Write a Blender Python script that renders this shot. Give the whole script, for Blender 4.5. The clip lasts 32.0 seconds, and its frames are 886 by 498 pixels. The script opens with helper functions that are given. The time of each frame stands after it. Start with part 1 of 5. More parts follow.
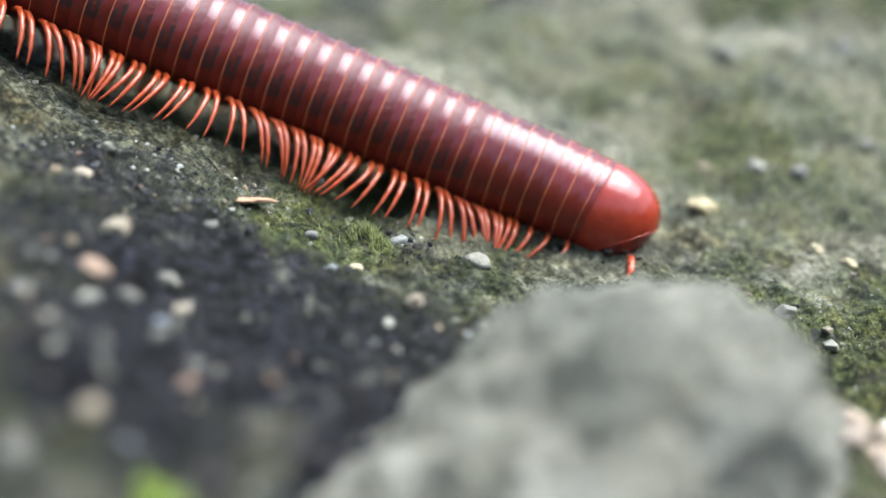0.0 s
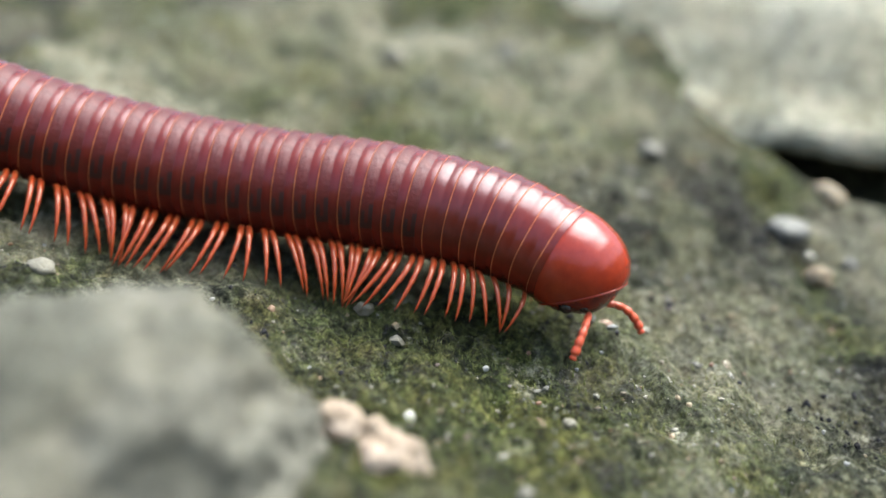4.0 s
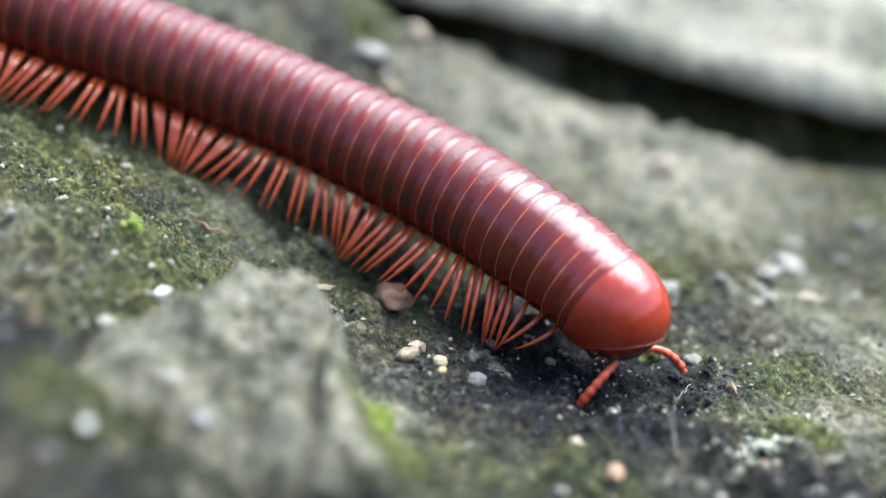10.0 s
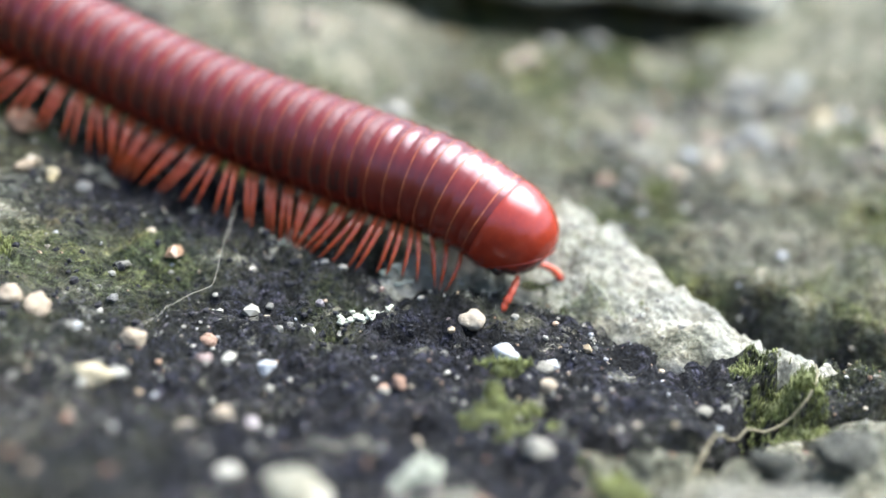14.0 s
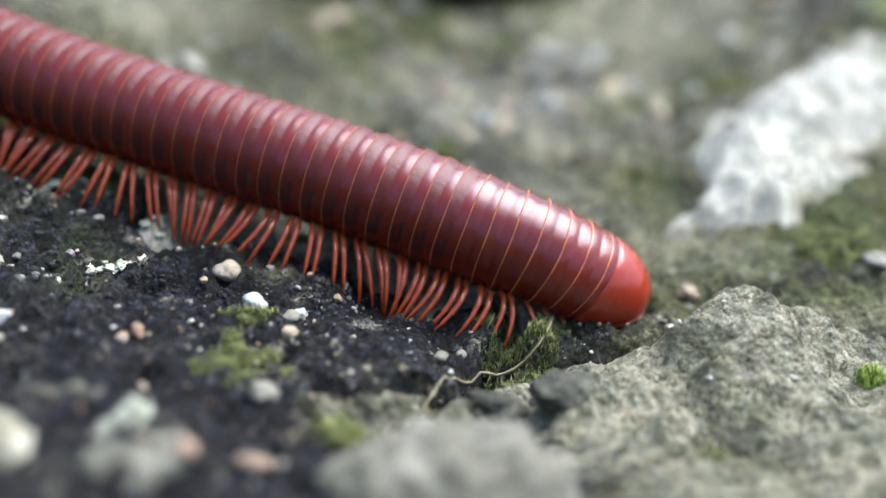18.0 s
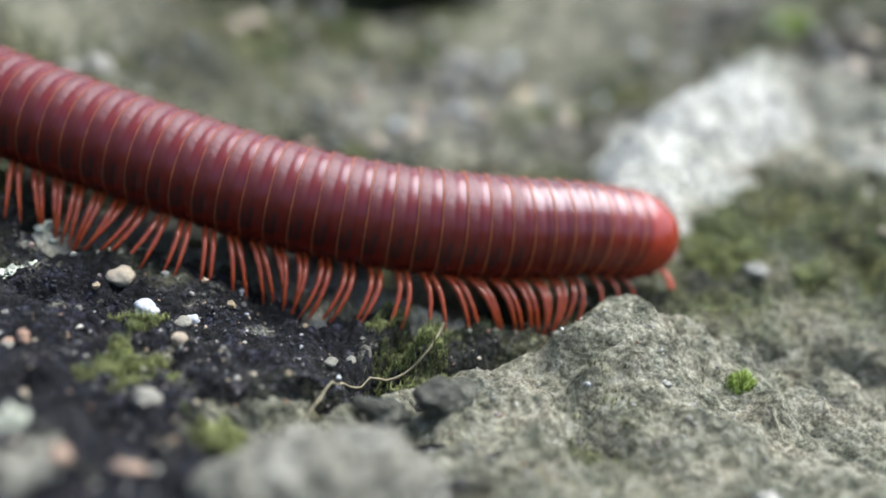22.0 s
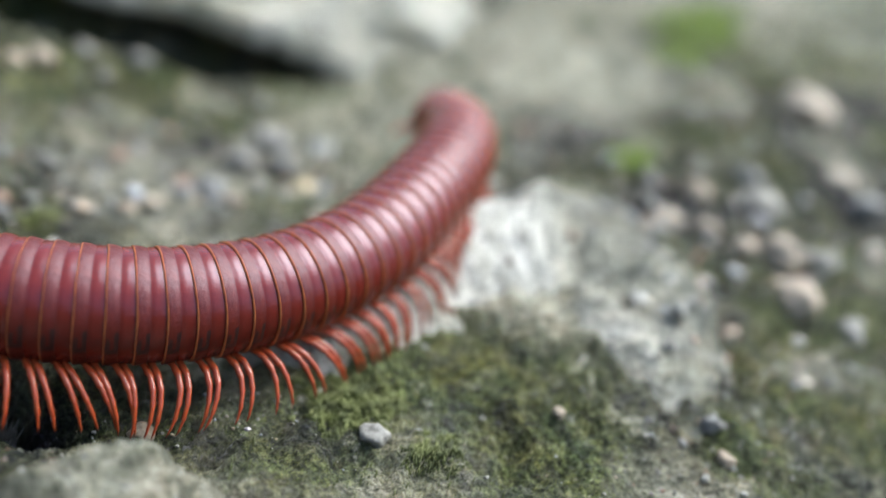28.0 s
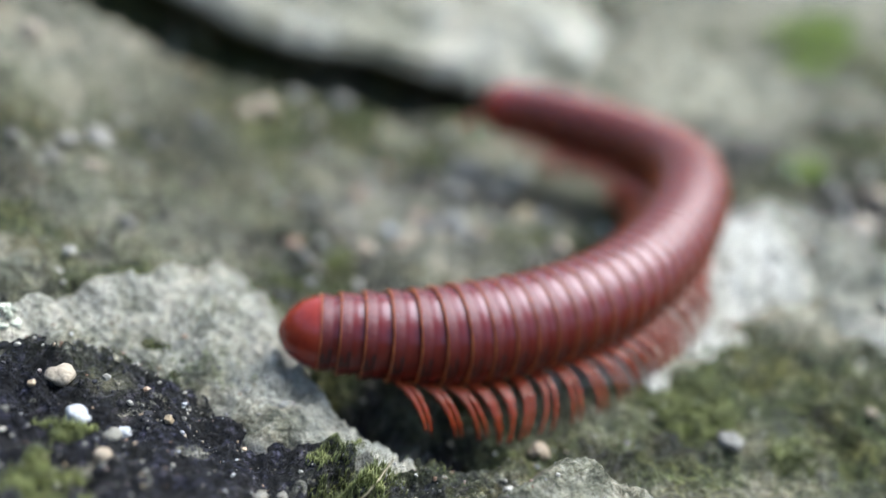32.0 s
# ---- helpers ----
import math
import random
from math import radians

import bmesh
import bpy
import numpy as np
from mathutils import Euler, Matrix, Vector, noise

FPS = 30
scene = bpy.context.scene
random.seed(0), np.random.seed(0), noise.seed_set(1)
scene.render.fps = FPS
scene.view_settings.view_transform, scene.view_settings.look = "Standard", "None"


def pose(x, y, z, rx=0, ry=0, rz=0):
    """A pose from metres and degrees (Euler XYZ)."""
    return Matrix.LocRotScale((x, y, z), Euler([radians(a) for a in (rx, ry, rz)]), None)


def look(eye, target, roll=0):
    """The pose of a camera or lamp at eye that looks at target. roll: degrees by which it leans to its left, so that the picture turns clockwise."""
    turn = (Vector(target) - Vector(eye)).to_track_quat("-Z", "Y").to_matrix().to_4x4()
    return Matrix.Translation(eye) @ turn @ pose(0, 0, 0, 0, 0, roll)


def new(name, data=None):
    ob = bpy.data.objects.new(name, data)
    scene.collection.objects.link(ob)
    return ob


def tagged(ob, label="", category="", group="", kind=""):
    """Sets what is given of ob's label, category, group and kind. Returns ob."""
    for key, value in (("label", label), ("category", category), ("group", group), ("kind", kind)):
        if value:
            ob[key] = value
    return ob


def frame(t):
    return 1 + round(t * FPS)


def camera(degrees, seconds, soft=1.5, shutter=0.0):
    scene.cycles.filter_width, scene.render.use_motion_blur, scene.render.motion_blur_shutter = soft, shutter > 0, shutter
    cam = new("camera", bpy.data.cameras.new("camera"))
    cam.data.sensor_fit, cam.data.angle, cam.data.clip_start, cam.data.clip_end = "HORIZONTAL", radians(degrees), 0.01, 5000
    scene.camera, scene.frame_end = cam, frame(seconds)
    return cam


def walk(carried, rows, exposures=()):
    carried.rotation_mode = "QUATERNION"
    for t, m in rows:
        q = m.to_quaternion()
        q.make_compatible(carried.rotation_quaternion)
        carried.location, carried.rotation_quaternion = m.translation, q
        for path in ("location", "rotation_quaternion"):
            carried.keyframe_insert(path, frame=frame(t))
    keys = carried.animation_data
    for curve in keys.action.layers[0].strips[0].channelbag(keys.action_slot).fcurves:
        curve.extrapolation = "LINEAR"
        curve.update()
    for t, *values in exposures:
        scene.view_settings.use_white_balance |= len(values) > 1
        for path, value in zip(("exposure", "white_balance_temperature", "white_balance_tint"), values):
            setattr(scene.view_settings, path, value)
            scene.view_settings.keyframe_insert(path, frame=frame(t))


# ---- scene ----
cam = camera(51.8, 32.0, 1.5)
# a phone lens close to its subject: shallow depth of field, set once
cam.data.dof.use_dof = True
cam.data.dof.focus_distance = 0.0408
cam.data.dof.aperture_fstop = 16.5
PATH = [
    (0, (0.01819, -0.01059, 0.00848), (0.00200, 0.03622, 0.00160), -3.32),
    (0.5, (0.01818, -0.01022, 0.00849), (0.00211, 0.03659, 0.00135), -3.31),
    (1, (0.01823, -0.01013, 0.00850), (0.00220, 0.03673, 0.00162), -3.39),
    (1.5, (0.01816, -0.01023, 0.00839), (0.00249, 0.03676, 0.00155), -3.41),
    (2, (0.01815, -0.01013, 0.00832), (0.00294, 0.03703, 0.00159), -3.77),
    (2.5, (0.02006, -0.01003, 0.00867), (0.00805, 0.03788, 0.00090), -3.09),
    (3, (0.02583, -0.00926, 0.00755), (0.01610, 0.03920, -0.00002), -2.92),
    (3.5, (0.02981, -0.00794, 0.00846), (0.02142, 0.04068, 0.00037), -3.09),
    (5.5, (0.03071, -0.00917, 0.00729), (0.02185, 0.03974, 0.00188), -1.78),
    (6, (0.03092, -0.00757, 0.00814), (0.02213, 0.04103, 0.00031), -1.34),
    (6.5, (0.03217, -0.00759, 0.00797), (0.02357, 0.04085, -0.00094), -0.98),
    (7, (0.03456, -0.01253, 0.00511), (0.02822, 0.03624, -0.00389), -1.51),
    (7.5, (0.03546, -0.01544, 0.00141), (0.03144, 0.03351, -0.00792), -2.26),
    (8, (0.03752, -0.01598, 0.00111), (0.03680, 0.03302, -0.00878), -1.65),
    (8.5, (0.03890, -0.01643, 0.00129), (0.04090, 0.03249, -0.00883), -0.73),
    (9, (0.03942, -0.01720, 0.00122), (0.04265, 0.03136, -0.01022), -0.41),
    (9.5, (0.03971, -0.01719, 0.00121), (0.04342, 0.03130, -0.01041), -0.25),
    (10, (0.04035, -0.01728, 0.00140), (0.04482, 0.03120, -0.00996), 0.18),
    (10.5, (0.04034, -0.01937, 0.00146), (0.04555, 0.02871, -0.01125), 0.27),
    (11, (0.04020, -0.01982, 0.00139), (0.04607, 0.02821, -0.01122), 0.34),
    (11.5, (0.04039, -0.01990, 0.00141), (0.04615, 0.02826, -0.01072), 0.20),
    (12, (0.04424, -0.02486, 0.00135), (0.05315, 0.02224, -0.01285), 1.49),
    (12.5, (0.04576, -0.02512, 0.00157), (0.05718, 0.02122, -0.01336), 2.83),
    (13, (0.04660, -0.02572, 0.00189), (0.05830, 0.02034, -0.01364), 3.18),
    (13.5, (0.04691, -0.02650, 0.00211), (0.05916, 0.01918, -0.01410), 3.43),
    (14, (0.04857, -0.02956, 0.00245), (0.06370, 0.01465, -0.01533), 4.84),
    (14.5, (0.04865, -0.02979, 0.00249), (0.06376, 0.01429, -0.01565), 4.85),
    (16.5, (0.05070, -0.02946, 0.00137), (0.06795, 0.01430, -0.01557), 5.88),
    (17, (0.05127, -0.03190, 0.00234), (0.07116, 0.01003, -0.01628), 7.21),
    (17.5, (0.05203, -0.03192, 0.00240), (0.07350, 0.00944, -0.01573), 8.31),
    (18, (0.05283, -0.03245, 0.00275), (0.07476, 0.00842, -0.01591), 8.78),
    (18.5, (0.05377, -0.03329, 0.00326), (0.07782, 0.00642, -0.01532), 10.13),
    (19, (0.05413, -0.03372, 0.00349), (0.07854, 0.00567, -0.01528), 10.36),
    (19.5, (0.05416, -0.03366, 0.00359), (0.07899, 0.00541, -0.01530), 10.71),
    (20, (0.05427, -0.03359, 0.00355), (0.07901, 0.00554, -0.01533), 10.68),
    (20.5, (0.05425, -0.03378, 0.00338), (0.07902, 0.00539, -0.01538), 10.50),
    (21, (0.05395, -0.03426, 0.00339), (0.07897, 0.00515, -0.01452), 10.17),
    (21.5, (0.05387, -0.03428, 0.00349), (0.07894, 0.00530, -0.01397), 10.21),
    (22, (0.05420, -0.03412, 0.00387), (0.07911, 0.00526, -0.01427), 10.88),
    (22.5, (0.05486, -0.03403, 0.00389), (0.07928, 0.00519, -0.01522), 11.26),
    (23, (0.05618, -0.03468, 0.00441), (0.08205, 0.00348, -0.01493), 12.91),
    (23.5, (0.05801, -0.03595, 0.00515), (0.08530, 0.00126, -0.01410), 14.87),
    (24, (0.05941, -0.03701, 0.00558), (0.08744, 0.00016, -0.01266), 15.91),
    (24.5, (0.06487, -0.03388, 0.00699), (0.09231, 0.00486, -0.00868), 17.73),
    (26.5, (0.06615, -0.03703, 0.00754), (0.09198, 0.00322, -0.00704), 18.74),
    (27, (0.07238, -0.03550, 0.01080), (0.09752, 0.00525, -0.00363), 19.74),
    (27.5, (0.07544, -0.03539, 0.00892), (0.09964, 0.00562, -0.00631), 20.07),
    (28, (0.07566, -0.03586, 0.00879), (0.09945, 0.00559, -0.00590), 20.23),
    (28.5, (0.07540, -0.03590, 0.00867), (0.09934, 0.00552, -0.00589), 20.51),
    (29, (0.07344, -0.03500, 0.00862), (0.09669, 0.00696, -0.00550), 19.93),
    (29.5, (0.07113, -0.03306, 0.00835), (0.09318, 0.00955, -0.00570), 19.25),
    (30, (0.06770, -0.03228, 0.00739), (0.08937, 0.01067, -0.00625), 18.87),
    (30.5, (0.06465, -0.03429, 0.00773), (0.08722, 0.00832, -0.00548), 19.32),
    (31, (0.06215, -0.03282, 0.00809), (0.08478, 0.00976, -0.00511), 18.40),
    (31.5, (0.05972, -0.03431, 0.00860), (0.08322, 0.00753, -0.00543), 18.19),
    (32, (0.05707, -0.03270, 0.00653), (0.08095, 0.00873, -0.00808), 17.12),
]
walk(cam, [(t, look(eye, target, roll)) for t, eye, target, roll in PATH], exposures=[
    (0.0, 1.70, 6350, -1), (2.0, 1.68, 6500, 0), (3.0, 1.66, 6950, -2), (6.0, 1.50, 6600, 0), (7.0, 1.86, 6350, 1), (8.0, 1.95, 6280, 1), (12.0, 1.96, 6250, 2), (14.0, 2.01, 6400, 2), (17.0, 1.87, 6350, 2),
    (19.0, 1.45, 6450, 2), (24.0, 1.39, 6450, 2), (27.0, 1.44, 6400, 2), (32.0, 1.40, 6250, 2)])

# ---------------------------------------------------------------- light
SUN_UP, SUN_TURN = 66.0, 82.0
world = bpy.data.worlds.new("overcast_sky")
scene.world = world
world.use_nodes = True
wn = world.node_tree
sky = wn.nodes.new("ShaderNodeTexSky")
sky.sky_type = "NISHITA"
sky.sun_disc = False
sky.sun_elevation = radians(SUN_UP)
sky.sun_rotation = radians(SUN_TURN)
sky.dust_density = 4.0
bg = wn.nodes["Background"]
bg.inputs["Strength"].default_value = 0.15
wn.links.new(sky.outputs["Color"], bg.inputs["Color"])
sun = new("sun", bpy.data.lights.new("sun", "SUN"))
sun.data.energy = 3.0
sun.data.angle = radians(56)
sun.data.color = (0.98, 0.97, 1.0)
sun.rotation_euler = Vector((math.sin(radians(SUN_TURN)) * math.cos(radians(SUN_UP)), math.cos(radians(SUN_TURN)) * math.cos(radians(SUN_UP)), math.sin(radians(SUN_UP)))).to_track_quat("Z", "Y").to_euler()

MM = 0.001


# ---------------------------------------------------------------- noise in numpy
def hashed(ix, iy, iz, seed):
    h = (ix * 374761393 + iy * 668265263 + iz * 2147483647 + seed * 974711) & 0xFFFFFFFF
    h = ((h ^ (h >> 13)) * 1274126177) & 0xFFFFFFFF
    h = h ^ (h >> 16)
    return (h & 0xFFFFFF) / float(0xFFFFFF)


def lump(x, y, z, seed):
    """Smooth value noise, -1 to 1."""
    x, y, z = np.asarray(x, float), np.asarray(y, float), np.asarray(z, float)
    ix, iy, iz = (np.floor(a).astype(np.int64) for a in (x, y, z))
    fx, fy, fz = ((a - np.floor(a)) for a in (x, y, z))
    fx, fy, fz = (f * f * f * (f * (f * 6 - 15) + 10) for f in (fx, fy, fz))
    out = 0.0
    for dx in (0, 1):
        for dy in (0, 1):
            for dz in (0, 1):
                w = (fx if dx else 1 - fx) * (fy if dy else 1 - fy) * (fz if dz else 1 - fz)
                out = out + w * hashed(ix + dx, iy + dy, iz + dz, seed)
    return out * 2 - 1


def fbm(x, y, z, seed, octaves=4, gain=0.5):
    out, amp, f = 0.0, 1.0, 1.0
    for k in range(octaves):
        out = out + amp * lump(x * f + k * 7.3, y * f + k * 3.1, z * f + k * 5.7, seed + k)
        amp, f = amp * gain, f * 2.03
    return out


# ---------------------------------------------------------------- the lie of the rock, in millimetres
GX, GY, STEP = -60.0, -30.0, 17.5
BASE = [
    (18.0, 11.9, 6.0, 0.6, -4.7, -9.0, -11.6, -13.2, -14.1, -15.1, -14.5, -13.5, -13.0, -12.7),
    (23.3, 18.8, 11.9, 2.5, -5.1, -10.8, -14.9, -15.4, -16.7, -14.1, -10.6, -10.5, -10.4, -9.8),
    (26.9, 25.1, 18.2, 3.8, -4.5, -9.6, -17.4, -15.7, -16.9, -10.8, -6.4, -6.2, -3.7, -0.8),
    (26.7, 26.2, 21.3, 6.9, -0.7, -4.7, -14.0, -13.8, -15.2, -12.1, -6.1, -0.6, 6.7, 12.2),
    (22.9, 21.6, 17.8, 9.4, 2.2, -2.1, -7.5, -10.8, -14.2, -14.3, -8.2, 0.5, 8.6, 14.3),
    (22.4, 20.8, 18.6, 15.6, 12.8, 10.0, 5.3, -0.1, -3.6, -4.3, -2.3, 4.5, 11.5, 17.7),
    (21.8, 21.0, 20.9, 21.9, 22.6, 21.2, 17.1, 12.0, 7.9, 4.9, 3.9, 8.6, 14.6, 20.9),
]
BASE_H = np.array(BASE)
NY, NX = BASE_H.shape


def spread(u, n):
    """Cubic B-spline weights of n knots at u."""
    u = np.clip(u, 0, n - 1)
    out = np.zeros((n,) + u.shape)
    for k in range(-1, n + 1):
        a = np.abs(u - k)
        out[min(max(k, 0), n - 1)] += np.where(a < 1, 2 / 3 - a * a + a ** 3 / 2, np.where(a < 2, np.maximum(2 - a, 0) ** 3 / 6, 0))
    return out


def land(x, y):
    x, y = np.asarray(x, float), np.asarray(y, float)
    wx, wy = spread((x - GX) / STEP, NX), spread((y - GY) / STEP, NY)
    z = np.einsum("ji,j...,i...->...", BASE_H, wy, wx)
    # the dark gap under the ledge at the back
    mid = 50.5 + 0.0042 * np.maximum(80 - x, 0) ** 2 + 0.004 * np.maximum(x - 95, 0) ** 2
    inside = np.clip((x - 35) / 6, 0, 1) * np.clip((112 - x) / 10, 0, 1)
    z = z - 6.0 * inside * np.exp(-((y - mid - 2.5) / 3.0) ** 2)
    return z


# cracks in the rock: half width, depth, and the line of each in x, y
CRACKS = [
    (0.30, 1.6, [(40.3, 15.6), (38.4, 12.0), (38.4, 8.6), (39.4, 6.0)]),
    (0.22, 1.0, [(29.6, 16.6), (31.2, 15.6), (32.6, 16.4)]),
    (0.55, 1.8, [(66.0, -5.6), (69.0, -5.2), (72.0, -2.6), (75.0, 0.0)]),
    (1.15, 3.6, [(75.2, 6.6), (76.7, 3.8), (78.3, 1.7), (81.5, 0.5)]),
    (1.3, 4.0, [(77.0, 7.5), (77.9, 5.4), (79.3, 3.6), (80.7, 2.1)]),
]


def cracked(x, y):
    """Depth of the cracks."""
    out = np.zeros(x.shape)
    wx = x + 0.5 * fbm(x / 1.4, y / 1.4, 0 * x, 55, 2)
    wy = y + 0.5 * fbm(x / 1.4, y / 1.4, 0 * x + 5, 55, 2)
    for wide, deep, line in CRACKS:
        for (ax, ay), (bx, by) in zip(line, line[1:]):
            dx, dy = bx - ax, by - ay
            u = np.clip(((wx - ax) * dx + (wy - ay) * dy) / (dx * dx + dy * dy), 0, 1)
            d = np.hypot(wx - ax - u * dx, wy - ay - u * dy)
            out = np.maximum(out, deep * np.clip(1.4 - d / wide, 0, 1))
    return out


def grit(x, y):
    """Fine relief of the weathered rock."""
    n = 0.55 * fbm(x / 5.0, y / 5.0, 0 * x, 11, 3) + 0.40 * fbm(x / 1.5, y / 1.5, 0 * x, 21, 3) + 0.24 * np.abs(fbm(x / 0.5, y / 0.5, 0 * x, 31, 2))
    pits = np.clip(fbm(x / 2.2, y / 2.2, 0 * x, 41, 2) - 0.45, 0, 1)
    crumb = np.maximum(lump(x / 0.62, y / 0.62, 0 * x, 51), lump(x / 0.45 + 9, y / 0.45, 0 * x, 52))
    rubble = np.clip(fbm(x / 7.0, y / 7.0, 0 * x, 61, 3) + 0.25, 0, 1)
    clod = np.clip(cover(x, y)[..., 0] - 0.35, 0, 1) * (0.5 * np.maximum(lump(x / 1.3, y / 1.3, 0 * x, 53), lump(x / 0.9 + 3, y / 0.9, 0 * x, 54)))
    return n + clod - 1.1 * pits + 0.52 * crumb * (0.35 + 0.65 * rubble) - cracked(x, y)


# outcrops: the line of the crest (x, y, z), reach towards the front and the back, seed, share of pale crust and how far down it reaches, label
OUTCROPS = [
    ([(32.6, 14.0, -8.6), (34.6, 15.8, -7.4), (36.7, 16.5, -6.7), (38.6, 15.0, -7.8), (39.2, 12.0, -9.6)], 5.2, 2.2, 711, 0.60, -0.25, "angular grey rock knob with moss at its foot"),
    ([(62.5, 12.5, -14.6), (66.0, 13.4, -13.7), (70.4, 14.3, -12.9), (72.2, 10.0, -13.4), (73.4, 6.0, -14.4), (75.6, 3.6, -15.2)], 7.0, 3.8, 722, 0.76, -0.10, "whitish crusted rock crest with moss below"),
    ([(71.0, -4.5, -16.2), (78.5, -5.0, -14.9), (82.4, -5.0, -12.4), (86.5, -5.4, -13.5), (90.5, -8.0, -14.4), (95.0, -12.0, -15.5)], 13.0, 2.8, 733, 0.62, -0.22, "grey granular stone ridge with a sharp crest"),
    ([(97.0, 11.0, -8.6), (101.0, 13.0, -6.7), (106.7, 13.5, -5.0), (112.0, 17.0, -3.5), (114.5, 16.0, -3.5), (117.6, 13.0, -3.5), (117.5, 8.0, -4.4), (116.0, 3.0, -5.8)], 10.5, 4.5, 744, 1.0, 0.35, "white lichen-crusted rock hump beside gravel"),
]


def outcrop_at(x, y, crest, front, back, seed):
    """Height of an outcrop: falls away from its crest until it dips under the ground."""
    best, high, side = np.full(x.shape, 1e9), np.zeros(x.shape), np.zeros(x.shape)
    wx = x + 0.9 * fbm(x / 3.5, y / 3.5, 0 * x, seed, 3)
    wy = y + 0.9 * fbm(x / 3.5, y / 3.5, 0 * x + 9, seed, 3)
    for (ax, ay, az), (bx, by, bz) in zip(crest, crest[1:]):
        dx, dy = bx - ax, by - ay
        u = np.clip(((wx - ax) * dx + (wy - ay) * dy) / (dx * dx + dy * dy), 0, 1)
        d = np.hypot(wx - ax - u * dx, wy - ay - u * dy)
        closer = d < best
        best = np.where(closer, d, best)
        high = np.where(closer, az + u * (bz - az), high)
        side = np.where(closer, dx * (wy - ay) - dy * (wx - ax), side)
    reach = np.where(side > 0, back, front) * (1 + 0.25 * fbm(x / 6.0, y / 6.0, 0 * x, seed + 3, 2))
    low = land(x, y) - 1.2
    fall = 1 - np.clip(best / reach, 0, 1.2) ** 1.05
    crag = 1.15 * (0.35 - np.abs(fbm(x / 3.4, y / 3.4, 0 * x, seed + 5, 4))) + 0.30 * fbm(x / 1.5, y / 1.5, 0 * x, seed + 6, 2) + 0.22 * fbm(x / 0.8, y / 0.8, 0 * x, seed + 7, 4) - cracked(x, y)
    return low + (high - low) * np.maximum(fall, 0) + crag * np.clip(fall * 6, 0, 1) - 3.0 * (fall <= 0), fall


def sunk(fall):
    """How far the ground lies lower under the middle of an outcrop."""
    return 1.5 * np.clip((fall - 0.42) * 4, 0, 1)


def surface(x, y):
    """Top of the ground or of the outcrop on it."""
    x, y = np.asarray(x, float), np.asarray(y, float)
    z = land(x, y) + grit(x, y)
    for crest, front, back, seed, _, _, _ in OUTCROPS:
        cx, cy = [c[0] for c in crest], [c[1] for c in crest]
        near = (x > min(cx) - 17) & (x < max(cx) + 17) & (y > min(cy) - 17) & (y < max(cy) + 17)
        if near.any():
            top, fall = outcrop_at(x[near], y[near], crest, front, back, seed)
            z[near] = np.maximum(z[near] - sunk(fall), top)
    return z


def floor_at(x, y):
    return float(surface(np.array([x]), np.array([y]))[0])


def low_at(x, y, reach):
    """The mean of the ground round a place, so that nothing stands on the tip of a crumb."""
    a = np.linspace(0, 2 * math.pi, 9)[:-1]
    return float(np.mean(surface(x + reach * np.cos(a), y + reach * np.sin(a))))


# ---------------------------------------------------------------- materials
def nodes_of(name, rough=0.6):
    m = bpy.data.materials.new(name)
    m.use_nodes = True
    nt = m.node_tree
    b = nt.nodes["Principled BSDF"]
    b.inputs["Roughness"].default_value = rough
    return m, nt, b


def tex_noise(nt, scale, detail=4.0, rough=0.6, space="Object"):
    c = nt.nodes.new("ShaderNodeTexCoord")
    n = nt.nodes.new("ShaderNodeTexNoise")
    n.inputs["Scale"].default_value = scale
    n.inputs["Detail"].default_value = detail
    n.inputs["Roughness"].default_value = rough
    nt.links.new(c.outputs[space], n.inputs["Vector"])
    return n.outputs["Fac"]


def tex_cells(nt, scale):
    """Grain by grain: a random value for each cell, and the distance to its middle."""
    c = nt.nodes.new("ShaderNodeTexCoord")
    n = nt.nodes.new("ShaderNodeTexVoronoi")
    n.inputs["Scale"].default_value = scale
    n.inputs["Randomness"].default_value = 1.0
    nt.links.new(c.outputs["Object"], n.inputs["Vector"])
    sep = nt.nodes.new("ShaderNodeSeparateColor")
    nt.links.new(n.outputs["Color"], sep.inputs["Color"])
    return sep.outputs[0], n.outputs["Distance"]


def ramp(nt, fac, stops):
    r = nt.nodes.new("ShaderNodeValToRGB")
    e = r.color_ramp.elements
    while len(e) < len(stops):
        e.new(0.5)
    for k, (p, col) in enumerate(stops):
        e[k].position = p
        e[k].color = (*col, 1)
    nt.links.new(fac, r.inputs["Fac"])
    return r.outputs["Color"]


def blend(nt, fac, a, b, mode="MIX"):
    m = nt.nodes.new("ShaderNodeMix")
    m.data_type = "RGBA"
    m.blend_type = mode
    for sock, v in ((m.inputs[0], fac), (m.inputs[6], a), (m.inputs[7], b)):
        if isinstance(v, (int, float)):
            sock.default_value = v
        elif isinstance(v, tuple):
            sock.default_value = (*v, 1)
        else:
            nt.links.new(v, sock)
    return m.outputs[2]


def bumped(nt, b, fac, strength, dist):
    n = nt.nodes.new("ShaderNodeBump")
    n.inputs["Strength"].default_value = strength
    n.inputs["Distance"].default_value = dist
    nt.links.new(fac, n.inputs["Height"])
    nt.links.new(n.outputs["Normal"], b.inputs["Normal"])


